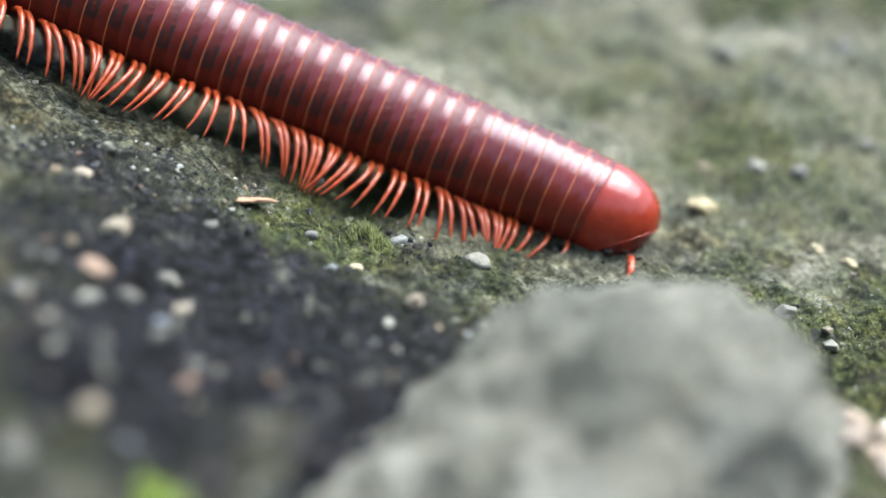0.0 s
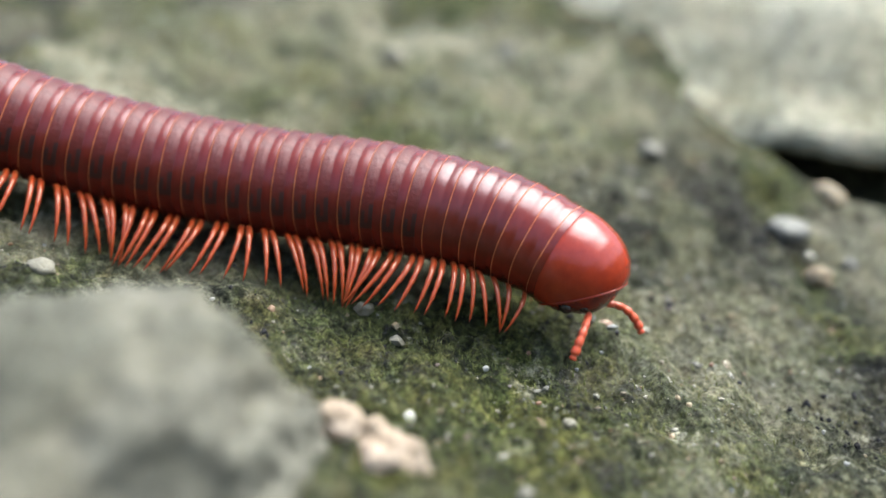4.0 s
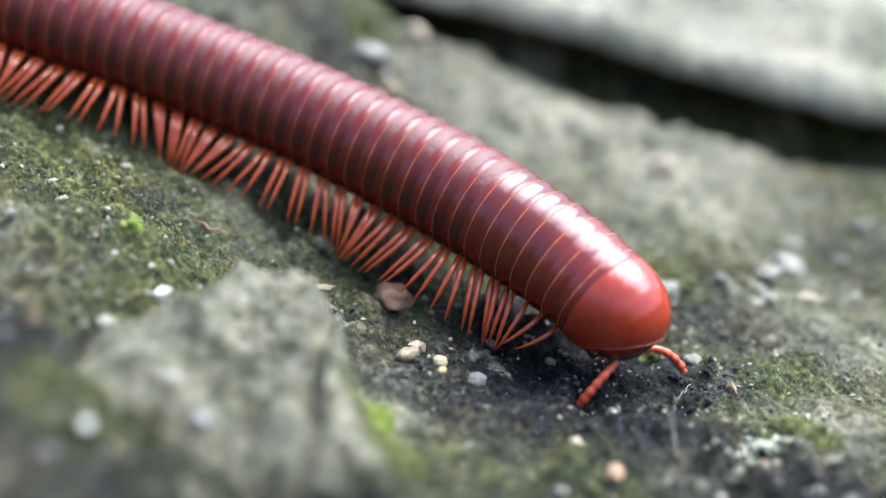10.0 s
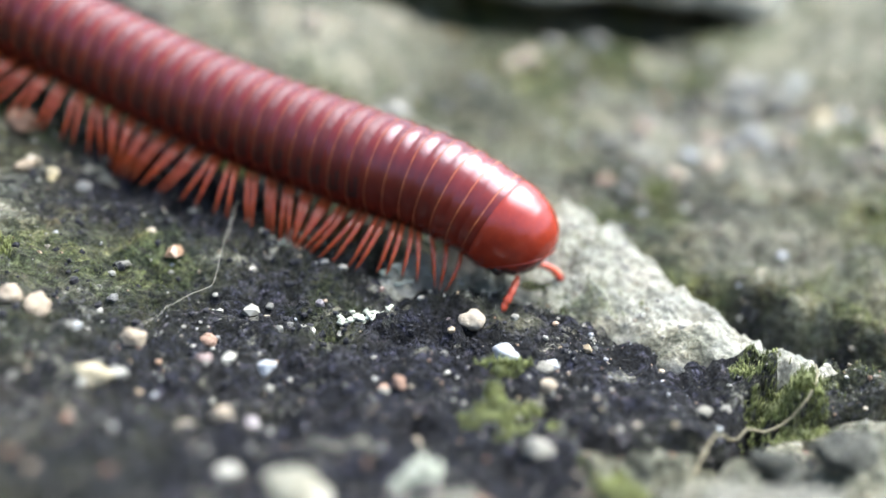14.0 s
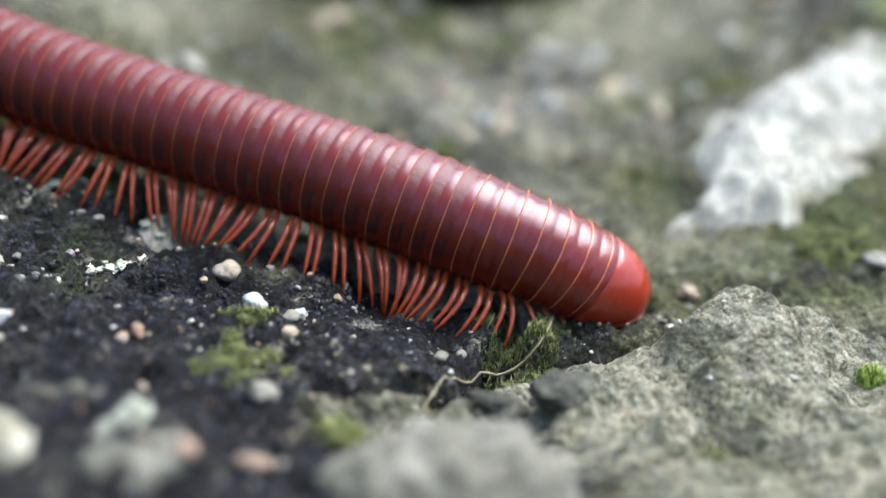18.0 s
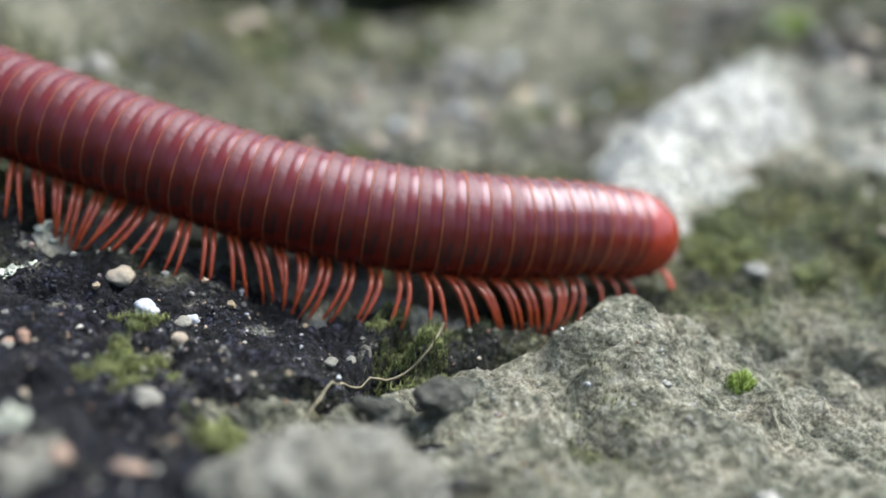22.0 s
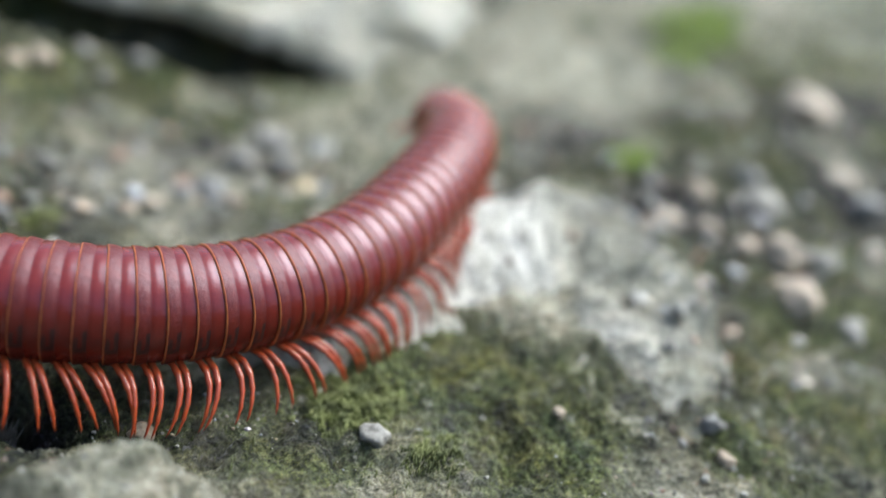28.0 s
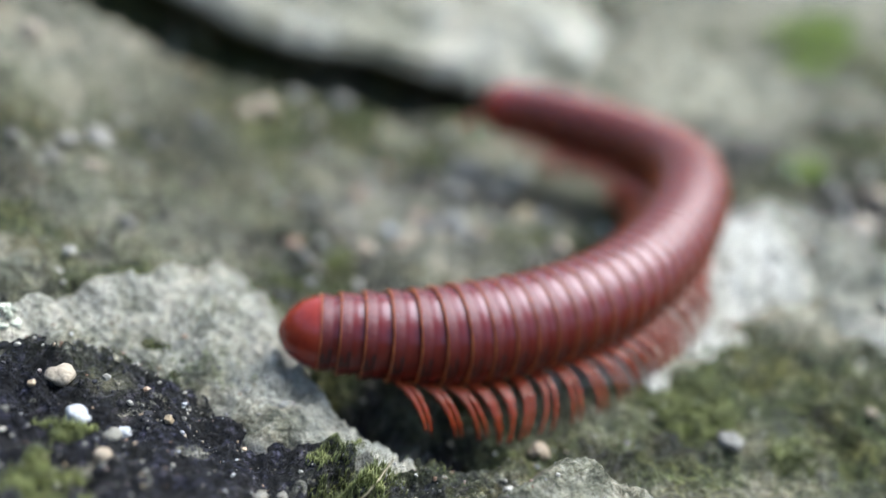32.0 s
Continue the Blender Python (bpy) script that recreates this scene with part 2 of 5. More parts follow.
def mat_ground():
    m, nt, b = nodes_of("weathered_rock_with_moss", 0.85)
    grey = ramp(nt, tex_noise(nt, 1500, 9, 0.8), [(0.38, (0.010, 0.013, 0.010)), (0.47, (0.064, 0.068, 0.045)), (0.55, (0.225, 0.225, 0.158)), (0.66, (0.54, 0.525, 0.40))])
    soil = ramp(nt, tex_noise(nt, 2000, 9, 0.8), [(0.42, (0.003, 0.003, 0.005)), (0.52, (0.010, 0.011, 0.016)), (0.60, (0.064, 0.063, 0.098)), (0.72, (0.26, 0.26, 0.31))])
    moss = ramp(nt, tex_noise(nt, 2200, 9, 0.8), [(0.40, (0.007, 0.012, 0.004)), (0.48, (0.064, 0.077, 0.025)), (0.56, (0.190, 0.204, 0.072)), (0.68, (0.45, 0.46, 0.26))])
    pale = ramp(nt, tex_noise(nt, 1200, 9, 0.8), [(0.34, (0.07, 0.075, 0.06)), (0.45, (0.32, 0.312, 0.25)), (0.53, (0.62, 0.60, 0.50)), (0.64, (0.88, 0.86, 0.79))])
    at = nt.nodes.new("ShaderNodeVertexColor")
    at.layer_name = "cover"
    sep = nt.nodes.new("ShaderNodeSeparateColor")
    nt.links.new(at.outputs["Color"], sep.inputs["Color"])
    grey = blend(nt, 0.85, grey, ramp(nt, tex_noise(nt, 420, 5, 0.65), [(0.36, (0.50, 0.56, 0.72)), (0.46, (0.80, 0.82, 0.84)), (0.53, (1.0, 1.0, 0.96)), (0.64, (0.86, 0.70, 0.50))]), "MULTIPLY")
    moss = blend(nt, 0.9, moss, ramp(nt, tex_noise(nt, 330, 5, 0.65), [(0.36, (0.45, 0.60, 0.55)), (0.48, (0.85, 0.95, 0.80)), (0.60, (1.0, 0.92, 0.66))]), "MULTIPLY")
    soil = blend(nt, 0.9, soil, ramp(nt, tex_noise(nt, 380, 5, 0.65), [(0.38, (0.55, 0.58, 0.75)), (0.50, (1.0, 1.0, 1.1)), (0.62, (1.5, 1.35, 1.1))]), "MULTIPLY")
    col = blend(nt, sep.outputs[0], grey, soil)
    col = blend(nt, sep.outputs[1], col, moss)
    # soil lodged in the hollows and pale bare spots between
    lodged = ramp(nt, tex_noise(nt, 310, 6, 0.72), [(0.54, (0, 0, 0)), (0.62, (0.75, 0.75, 0.75))])
    col = blend(nt, lodged, col, soil)
    bare = ramp(nt, tex_noise(nt, 450, 6, 0.75), [(0.58, (0, 0, 0)), (0.66, (0.6, 0.6, 0.6))])
    col = blend(nt, bare, col, pale)
    fine, gap = tex_cells(nt, 2300)
    col = blend(nt, 0.9, col, ramp(nt, tex_noise(nt, 620, 6, 0.75), [(0.36, (0.22, 0.24, 0.30)), (0.45, (0.70, 0.72, 0.72)), (0.54, (1.05, 1.05, 1.0)), (0.66, (1.7, 1.6, 1.4))]), "MULTIPLY")
    col = blend(nt, 0.85, col, ramp(nt, tex_noise(nt, 5000, 6, 0.8), [(0.38, (0.16, 0.16, 0.16)), (0.48, (0.66, 0.66, 0.66)), (0.60, (1, 1, 1))]), "MULTIPLY")
    pale = blend(nt, 0.55, pale, ramp(nt, tex_noise(nt, 4200, 6, 0.8), [(0.38, (0.12, 0.12, 0.10)), (0.47, (0.62, 0.62, 0.58)), (0.55, (1, 1, 1))]), "MULTIPLY")
    pale = blend(nt, 0.8, pale, ramp(nt, tex_noise(nt, 330, 6, 0.7), [(0.36, (0.24, 0.27, 0.25)), (0.45, (0.58, 0.60, 0.55)), (0.52, (0.92, 0.91, 0.86)), (0.62, (1.0, 0.93, 0.86))]), "MULTIPLY")
    col = blend(nt, sep.outputs[2], col, pale)
    white = ramp(nt, tex_noise(nt, 800, 8, 0.75), [(0.36, (0.34, 0.34, 0.30)), (0.46, (0.62, 0.62, 0.57)), (0.58, (0.82, 0.82, 0.79))])
    col = blend(nt, at.outputs["Alpha"], col, white)
    nt.links.new(col, b.inputs["Base Color"])
    b.inputs["Specular IOR Level"].default_value = 0.2
    hm = nt.nodes.new("ShaderNodeMath")
    hm.operation = "MULTIPLY_ADD"
    nt.links.new(gap, hm.inputs[0])
    hm.inputs[1].default_value = -0.9
    nt.links.new(tex_noise(nt, 3000, 7, 0.75), hm.inputs[2])
    bumped(nt, b, hm.outputs[0], 1.0, 0.0008)
    return m


def mat_stone(name, dark, mid, light, scale=700, rough=0.8, bump=0.5):
    m, nt, b = nodes_of(name, rough)
    c = ramp(nt, tex_noise(nt, scale, 9, 0.8), [(0.33, dark), (0.48, mid), (0.66, light)])
    spot = ramp(nt, tex_noise(nt, scale * 0.22, 4, 0.6), [(0.40, (0.30, 0.32, 0.27)), (0.49, (0.70, 0.68, 0.60)), (0.57, (1.0, 1.0, 1.0))])
    nt.links.new(blend(nt, 0.6, c, spot, "MULTIPLY"), b.inputs["Base Color"])
    bumped(nt, b, tex_noise(nt, scale * 2.5, 8, 0.75), bump, 0.0006)
    return m


def mat_grain():
    """Sand and gravel: quartz, feldspar, rust, by the piece."""
    m, nt, b = nodes_of("mixed_sand_grains", 0.35)
    g = nt.nodes.new("ShaderNodeNewGeometry")
    col = ramp(nt, g.outputs["Random Per Island"], [(0.0, (0.17, 0.168, 0.15)), (0.3, (0.27, 0.26, 0.23)), (0.5, (0.10, 0.097, 0.085)), (0.66, (0.26, 0.205, 0.135)), (0.8, (0.19, 0.10, 0.065)), (0.9, (0.17, 0.185, 0.22)), (1.0, (0.40, 0.40, 0.38))])
    nt.links.new(blend(nt, 0.5, col, ramp(nt, tex_noise(nt, 2500, 4), [(0.3, (0.5, 0.5, 0.48)), (0.7, (1, 1, 1))]), "MULTIPLY"), b.inputs["Base Color"])
    return m


def mat_pebble(name, a, c, glass=0.0):
    m, nt, b = nodes_of(name, 0.62)
    oi = nt.nodes.new("ShaderNodeObjectInfo")
    tint = blend(nt, oi.outputs["Random"], a, c)
    nt.links.new(blend(nt, 0.6, tint, ramp(nt, tex_noise(nt, 1500, 6, 0.75), [(0.34, (0.30, 0.27, 0.23)), (0.48, (0.80, 0.78, 0.74)), (0.62, (1.15, 1.13, 1.1))]), "MULTIPLY"), b.inputs["Base Color"])
    b.inputs["Subsurface Weight"].default_value = 0.15
    b.inputs["Subsurface Radius"].default_value = (0.0004, 0.0004, 0.0003)
    bumped(nt, b, tex_noise(nt, 2600, 6, 0.7), 0.8, 0.0003)
    return m


def mat_cuticle(name, low, high, rough, coat=0.35, wrinkle=0.12, spec=0.47):
    m, nt, b = nodes_of(name, rough)
    fac = tex_noise(nt, 1600, 6, 0.7)
    nt.links.new(ramp(nt, fac, [(0.35, low), (0.7, high)]), b.inputs["Base Color"])
    b.inputs["Coat Weight"].default_value = coat
    b.inputs["Coat Roughness"].default_value = 0.26
    b.inputs["Specular IOR Level"].default_value = spec
    b.inputs["Specular Tint"].default_value = (0.87, 0.81, 1.0, 1)
    bumped(nt, b, tex_noise(nt, 4200, 5, 0.7), wrinkle, 0.00018)
    return m


def mat_leg(name, low, high):
    m, nt, b = nodes_of(name, 0.28)
    nt.links.new(ramp(nt, tex_noise(nt, 1500, 5), [(0.3, low), (0.7, high)]), b.inputs["Base Color"])
    b.inputs["Subsurface Weight"].default_value = 0.35
    b.inputs["Subsurface Radius"].default_value = (0.0006, 0.0002, 0.0001)
    return m


def mat_plain(name, a, c, scale, rough):
    m, nt, b = nodes_of(name, rough)
    nt.links.new(ramp(nt, tex_noise(nt, scale, 4), [(0.35, a), (0.7, c)]), b.inputs["Base Color"])
    return m


M_GROUND = mat_ground()
M_PALE = mat_stone("pale_grey_stone", (0.055, 0.054, 0.045), (0.165, 0.162, 0.138), (0.37, 0.36, 0.32), 1000, 0.85, 0.8)
M_CHALK = mat_stone("bright_quartz_stone", (0.10, 0.095, 0.075), (0.28, 0.27, 0.22), (0.55, 0.53, 0.46), 900, 0.6, 0.7)
M_DARK = mat_stone("dark_grey_stone", (0.016, 0.018, 0.016), (0.060, 0.062, 0.052), (0.20, 0.20, 0.165), 900, 0.85, 0.9)
M_TANSTONE = mat_stone("pinkish_tan_stone", (0.16, 0.115, 0.09), (0.36, 0.28, 0.235), (0.55, 0.46, 0.40), 1100)
M_GRAIN = mat_grain()
M_QUARTZ = mat_pebble("white_quartz", (0.20, 0.192, 0.165), (0.13, 0.132, 0.135))
M_TAN = mat_pebble("tan_sandstone", (0.26, 0.205, 0.15), (0.33, 0.285, 0.23))
M_YELLOW = mat_pebble("yellow_quartz", (0.36, 0.30, 0.18), (0.42, 0.37, 0.26))
M_BLUE = mat_pebble("bluish_quartz", (0.30, 0.335, 0.40), (0.40, 0.42, 0.46))
M_GREY = mat_pebble("grey_feldspar", (0.18, 0.185, 0.185), (0.30, 0.31, 0.31))
M_RUST = mat_pebble("rusty_feldspar", (0.24, 0.135, 0.095), (0.32, 0.23, 0.18))
M_BODY = mat_cuticle("dark_maroon_cuticle", (0.054, 0.0052, 0.0026), (0.088, 0.0092, 0.0038), 0.36, 0.04, 0.36, 0.35)
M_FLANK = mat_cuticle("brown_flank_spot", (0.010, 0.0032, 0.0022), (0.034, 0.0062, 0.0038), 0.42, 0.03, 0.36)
M_BAND = mat_cuticle("red_ring_band", (0.078, 0.0066, 0.0036), (0.114, 0.0102, 0.0052), 0.25, 0.05, 0.12)
M_RIM = mat_cuticle("orange_ring_rim", (0.27, 0.066, 0.020), (0.42, 0.128, 0.040), 0.32, 0.05)
M_GLOSS = mat_cuticle("glossy_maroon_cuticle", (0.066, 0.0064, 0.0034), (0.100, 0.0104, 0.0050), 0.21, 0.08)
M_BLUSH = mat_cuticle("glossy_red_cuticle", (0.094, 0.0088, 0.0042), (0.135, 0.0138, 0.0062), 0.18, 0.12)
M_HEAD = mat_cuticle("coral_red_cuticle", (0.180, 0.0160, 0.0058), (0.240, 0.0250, 0.0088), 0.16, 0.18)
M_FACE = mat_cuticle("dark_red_face", (0.105, 0.010, 0.007), (0.150, 0.015, 0.010), 0.22, 0.2)
M_LEG = mat_leg("translucent_red_leg", (0.18, 0.024, 0.0075), (0.31, 0.055, 0.0155))
M_FEELER = mat_leg("coral_red_feeler", (0.34, 0.045, 0.022), (0.48, 0.085, 0.040))
M_EYE = mat_plain("black_eye", (0.012, 0.008, 0.008), (0.03, 0.012, 0.01), 3000, 0.25)
M_CRUMB = mat_plain("damp_soil_crumbs", (0.004, 0.004, 0.007), (0.018, 0.018, 0.024), 1800, 0.95)
M_MOSS = mat_plain("olive_moss", (0.046, 0.056, 0.016), (0.150, 0.168, 0.046), 900, 0.7)
M_SPROUT = mat_plain("bright_green_moss", (0.10, 0.15, 0.018), (0.23, 0.31, 0.045), 900, 0.6)
M_STRAW = mat_plain("straw", (0.09, 0.078, 0.045), (0.20, 0.175, 0.11), 900, 0.6)
M_FIBRE = mat_plain("dry_fibre", (0.28, 0.26, 0.21), (0.42, 0.40, 0.34), 700, 0.5)
M_LICHEN = mat_plain("lichen_scales", (0.18, 0.195, 0.16), (0.40, 0.42, 0.36), 1500, 0.8)
M_WOOD = mat_plain("brown_wood_chip", (0.16, 0.08, 0.05), (0.34, 0.20, 0.13), 1500, 0.7)


# ---------------------------------------------------------------- building helpers
def mesh_of(name, verts, faces, mats, smooth=True, slots=None):
    """A mesh from millimetres."""
    me = bpy.data.meshes.new(name)
    me.from_pydata((np.asarray(verts, float) * MM).tolist(), [], faces if isinstance(faces, list) else faces.tolist())
    for m in mats:
        me.materials.append(m)
    me.polygons.foreach_set("use_smooth", [smooth] * len(me.polygons))
    if slots is not None:
        me.polygons.foreach_set("material_index", [int(s) for s in slots])
    me.update()
    return me


def under(ob, parent, label=""):
    ob.parent = parent
    return tagged(ob, label) if label else ob


def lathe(profile, n, squash=1.0):
    """Rings of (x, radius) round the x axis: vertices and faces."""
    v, f = [], []
    for x, r in profile:
        for k in range(n):
            a = 2 * math.pi * k / n
            v.append((x, r * math.cos(a), r * math.sin(a) * squash))
    for j in range(len(profile) - 1):
        for k in range(n):
            k2 = (k + 1) % n
            f.append((j * n + k, j * n + k2, (j + 1) * n + k2, (j + 1) * n + k))
    return v, f


def tube(points, radii, n=6):
    """A tapering tube along points."""
    v, f = [], []
    pts = [Vector(p) for p in points]
    for j, p in enumerate(pts):
        d = (pts[min(j + 1, len(pts) - 1)] - pts[max(j - 1, 0)]).normalized()
        a = d.cross(Vector((0.31, 0.9, 0.3))).normalized()
        b = d.cross(a)
        for k in range(n):
            w = 2 * math.pi * k / n
            v.append(tuple(p + (a * math.cos(w) + b * math.sin(w)) * radii[j]))
    for j in range(len(pts) - 1):
        for k in range(n):
            k2 = (k + 1) % n
            f.append((j * n + k, j * n + k2, (j + 1) * n + k2, (j + 1) * n + k))
    f.append(tuple(range(n - 1, -1, -1)))
    f.append(tuple((len(pts) - 1) * n + k for k in range(n)))
    return v, f


def ball(level):
    bm = bmesh.new()
    bmesh.ops.create_icosphere(bm, subdivisions=level, radius=1.0)
    bm.verts.ensure_lookup_table()
    v = np.array([q.co[:] for q in bm.verts])
    f = [tuple(q.index for q in p.verts) for p in bm.faces]
    bm.free()
    return v, f


BALLS = {k: ball(k) for k in (1, 2, 3, 5, 6)}


def craggy(level, radii, seed, rough, sharp=0.5):
    """A weathered lump: facets cut off a ball, then layered relief."""
    v, f = BALLS[level]
    rng = random.Random(seed)
    r = np.ones(len(v))
    for _ in range(14):
        d = np.array([rng.gauss(0, 1) for _ in range(3)])
        d /= np.linalg.norm(d)
        cut = rng.uniform(0.72, 0.95)
        dot = v @ d
        r = np.where(dot * r > cut, r * (1 - sharp) + sharp * cut / np.maximum(dot, 0.2), r)
    p = v * r[:, None]
    p = p * np.array(radii)
    s = max(radii)
    if level >= 4:
        big = fbm(p[:, 0] / s * 1.6, p[:, 1] / s * 1.6, p[:, 2] / s * 1.6, seed, 4)
        fine = fbm(p[:, 0] / 1.3, p[:, 1] / 1.3, p[:, 2] / 1.3, seed + 9, 4)
        p = p + v * (rough * s * 0.16 * big + rough * 0.34 * fine)[:, None]
    else:
        p = p * (1 + rough * 0.25 * lump(v[:, 0] * 1.7, v[:, 1] * 1.7, v[:, 2] * 1.7, seed))[:, None]
    return p, f


# ---------------------------------------------------------------- ground
def axis(a, b, step, far):
    mid = np.arange(a, b + 0.01, step)
    out, d = [], step
    while sum(out) < far:
        d *= 1.35
        out.append(d)
    out = np.cumsum(out)
    return np.concatenate([a - out[::-1], mid, b + out])


# patches: x, y, reach, kind (0 dark soil and painted shade, 1 moss, 2 pale lichen crust and painted haze), strength
PATCHES = [
    (47.0, 20.0, 7.0, 0, 0.95),
    (58.0, -2.0, 13.0, 0, 1.0),
    (51.0, 8.0, 6.0, 0, 0.6),
    (3.0, 14.0, 12.0, 0, 1.0),
    (1.2, 21.7, 7.0, 1, 0.5),
    (28.0, 24.0, 10.0, 1, 0.6),
    (5.7, 51.3, 18.0, 2, 0.55),
    (20.4, 47.5, 12.0, 1, 0.5),
    (106.5, 9.0, 5.5, 2, 1.0),
    (112.0, 16.0, 6.0, 2, 1.0),
    (60.0, 2.0, 6.5, 0, 1.0),
    (58.0, -9.0, 8.0, 0, 1.0),
    (55.0, 12.0, 6.0, 0, 0.8),
    (98.0, 3.0, 6.0, 1, 0.8),
    (78.0, 27.0, 8.0, 0, 0.5),
    (128.0, 18.0, 10.0, 0, 0.6),
    (70.0, 34.0, 10.0, 1, 0.6),
    (57.0, 40.0, 9.0, 2, 0.30),
    (66.0, 44.0, 8.0, 2, 0.30),
    (50.0, 46.0, 7.0, 2, 0.35),
    (76.0, 34.0, 7.0, 2, 0.25),
    (92.0, 31.0, 8.0, 2, 0.20),
    (93.0, -10.0, 9.0, 2, 0.40),
    (100.0, -14.0, 8.0, 2, 0.35),
    (151.0, 63.0, 22.0, 2, 0.50),
    (125.0, 55.0, 10.0, 2, 0.70),
    (21.8, 53.1, 12.0, 2, 0.55),
    (1.5, 48.0, 10.0, 2, 0.25),
    (60.0, -4.0, 9.0, 0, 1.0),
    (68.0, 0.0, 7.0, 0, 0.9),
    (60.0, -10.0, 8.0, 0, 1.0),
    (44.0, 9.0, 6.0, 1, 0.6),
    (68.0, 24.0, 8.0, 2, 0.35),
    (58.0, 20.0, 5.0, 1, 0.7),
    (31.6, 35.2, 12.0, 1, 0.45),
    (21.9, 29.1, 8.0, 1, 0.6),
    (104.0, -2.0, 6.0, 1, 0.7),
    (9.0, 46.0, 9.0, 2, 0.25),
    (-4.0, 40.0, 9.0, 2, 0.2),
    (76.0, -1.0, 4.5, 1, 0.9),
    (72.0, -3.0, 4.0, 0, 0.7),
    (49.0, 22.5, 6.5, 0, 1.0),
    (66.0, 6.0, 3.5, 0, 0.8),
    (33.0, 11.0, 6.0, 1, 0.7),
    (36.0, 9.0, 5.0, 0, 0.5),
    (84.0, 12.0, 6.0, 2, 0.30),
    (90.0, 21.0, 8.0, 2, 0.25),
    (51.0, 20.0, 5.0, 0, 0.8),
    (90.0, 3.0, 6.0, 1, 0.6),
    (85.0, 3.5, 5.0, 1, 0.7),
    (96.0, -1.0, 5.5, 1, 0.6),
    (103.0, -7.0, 5.0, 1, 0.8),
    (102.0, -11.0, 4.0, 0, 0.55),
    (106.0, -12.5, 4.5, 1, 0.8),
    (91.0, -3.0, 4.0, 1, 0.8),
    # next four: dark soil, with the shadow below the millipede painted in
    (61.0, 8.0, 5.0, 0, 0.9),
    (64.5, 3.0, 5.0, 0, 0.95),
    (69.0, 3.0, 4.5, 0, 0.8),
    (70.0, -2.5, 3.5, 0, 0.6),
    (7.5, 54.8, 8.0, 1, 0.60),
    (15.3, 51.4, 7.0, 1, 0.65),
    (18.6, 45.0, 6.0, 1, 0.60),
    (23.6, 50.7, 8.0, 1, 0.50),
    (-3.7, 57.9, 7.0, 1, 0.45),
    (0.0, 16.0, 9.0, 0, 0.85),
    (3.5, 19.0, 5.0, 0, 0.70),
    (-3.5, 20.5, 4.0, 0, 0.60),
    (24.0, 14.5, 4.0, 0, 0.80),
    (28.0, 11.0, 4.5, 0, 0.75),
    (30.0, 8.0, 5.0, 0, 0.60),
    (31.5, 10.0, 2.0, 1, 0.70),
    (59.0, 15.5, 3.0, 2, 0.45),
    (61.0, 46.0, 8.0, 2, 0.40),
    # next two: haze over the far ground, painted in as pale cover
    (88.0, 32.0, 8.0, 2, 0.40),
    (110.0, 41.0, 11.0, 2, 0.55),
    (87.0, -14.5, 8.0, 2, 0.60),
    (75.5, -13.5, 3.5, 2, 0.55),
    (71.0, 4.5, 4.0, 0, 0.90),
    (92.0, -2.2, 2.2, 0, 0.75),
    (94.0, -12.5, 3.5, 0, 0.50),
    (77.5, 2.5, 3.5, 0, 0.90),
    (115.0, 0.0, 4.0, 0, 0.55),
    (129.0, 47.0, 8.0, 2, 0.80),
    (125.0, 36.5, 6.0, 0, 0.90),
    (73.5, 36.0, 6.0, 0, 0.60),
    (80.0, 44.0, 5.0, 1, 0.70),
    # next two: shade of the hollow beside the ridge, painted as dark cover
    (70.5, -11.0, 2.6, 0, 0.85),
    (72.5, -7.0, 3.0, 0, 0.80),
    (147.0, 50.0, 7.0, 1, 0.80),
    (86.9, -9.6, 1.4, 1, 0.80),
    # next two: the ridge's mossy left flank, its shaded side darkened by colour
    (77.5, -7.0, 2.6, 0, 0.70),
    (79.5, -9.0, 2.2, 1, 0.70),
    (108.0, -10.0, 4.5, 2, 0.55),
    (120.0, 45.0, 9.0, 2, 0.45),
    (68.8, 8.4, 2.6, 1, 0.75),
    (71.6, 5.0, 2.2, 1, 0.75),
    (97.5, -4.5, 3.0, 2, 0.40),
    (50.0, 5.0, 6.0, 0, 0.80),
    (46.0, 6.5, 4.5, 0, 0.60),
    (53.0, -4.0, 6.0, 0, 0.90),
    # next one: hazy ground on the right, paled by colour
    (36.0, 37.5, 7.0, 2, 0.25),
    # next three: darkest cover along the widest cracks
    (77.5, 6.5, 2.0, 0, 0.95),
    (78.3, 4.0, 2.0, 0, 0.95),
    (80.7, 2.1, 1.8, 0, 0.95),
    (88.0, 5.0, 5.0, 2, 0.30),
    (132.0, 47.0, 11.0, 2, 0.80),
    (72.0, 2.0, 3.2, 0, 0.95),
    (76.5, -3.0, 3.0, 0, 0.85),
    (71.5, -7.0, 3.0, 0, 0.90),
    (38.0, 2.5, 4.0, 0, 0.60),
    (40.0, 8.5, 3.5, 0, 0.45),
    (98.0, -4.5, 2.6, 1, 0.80),
    (94.0, -17.0, 3.0, 0, 0.50),
]


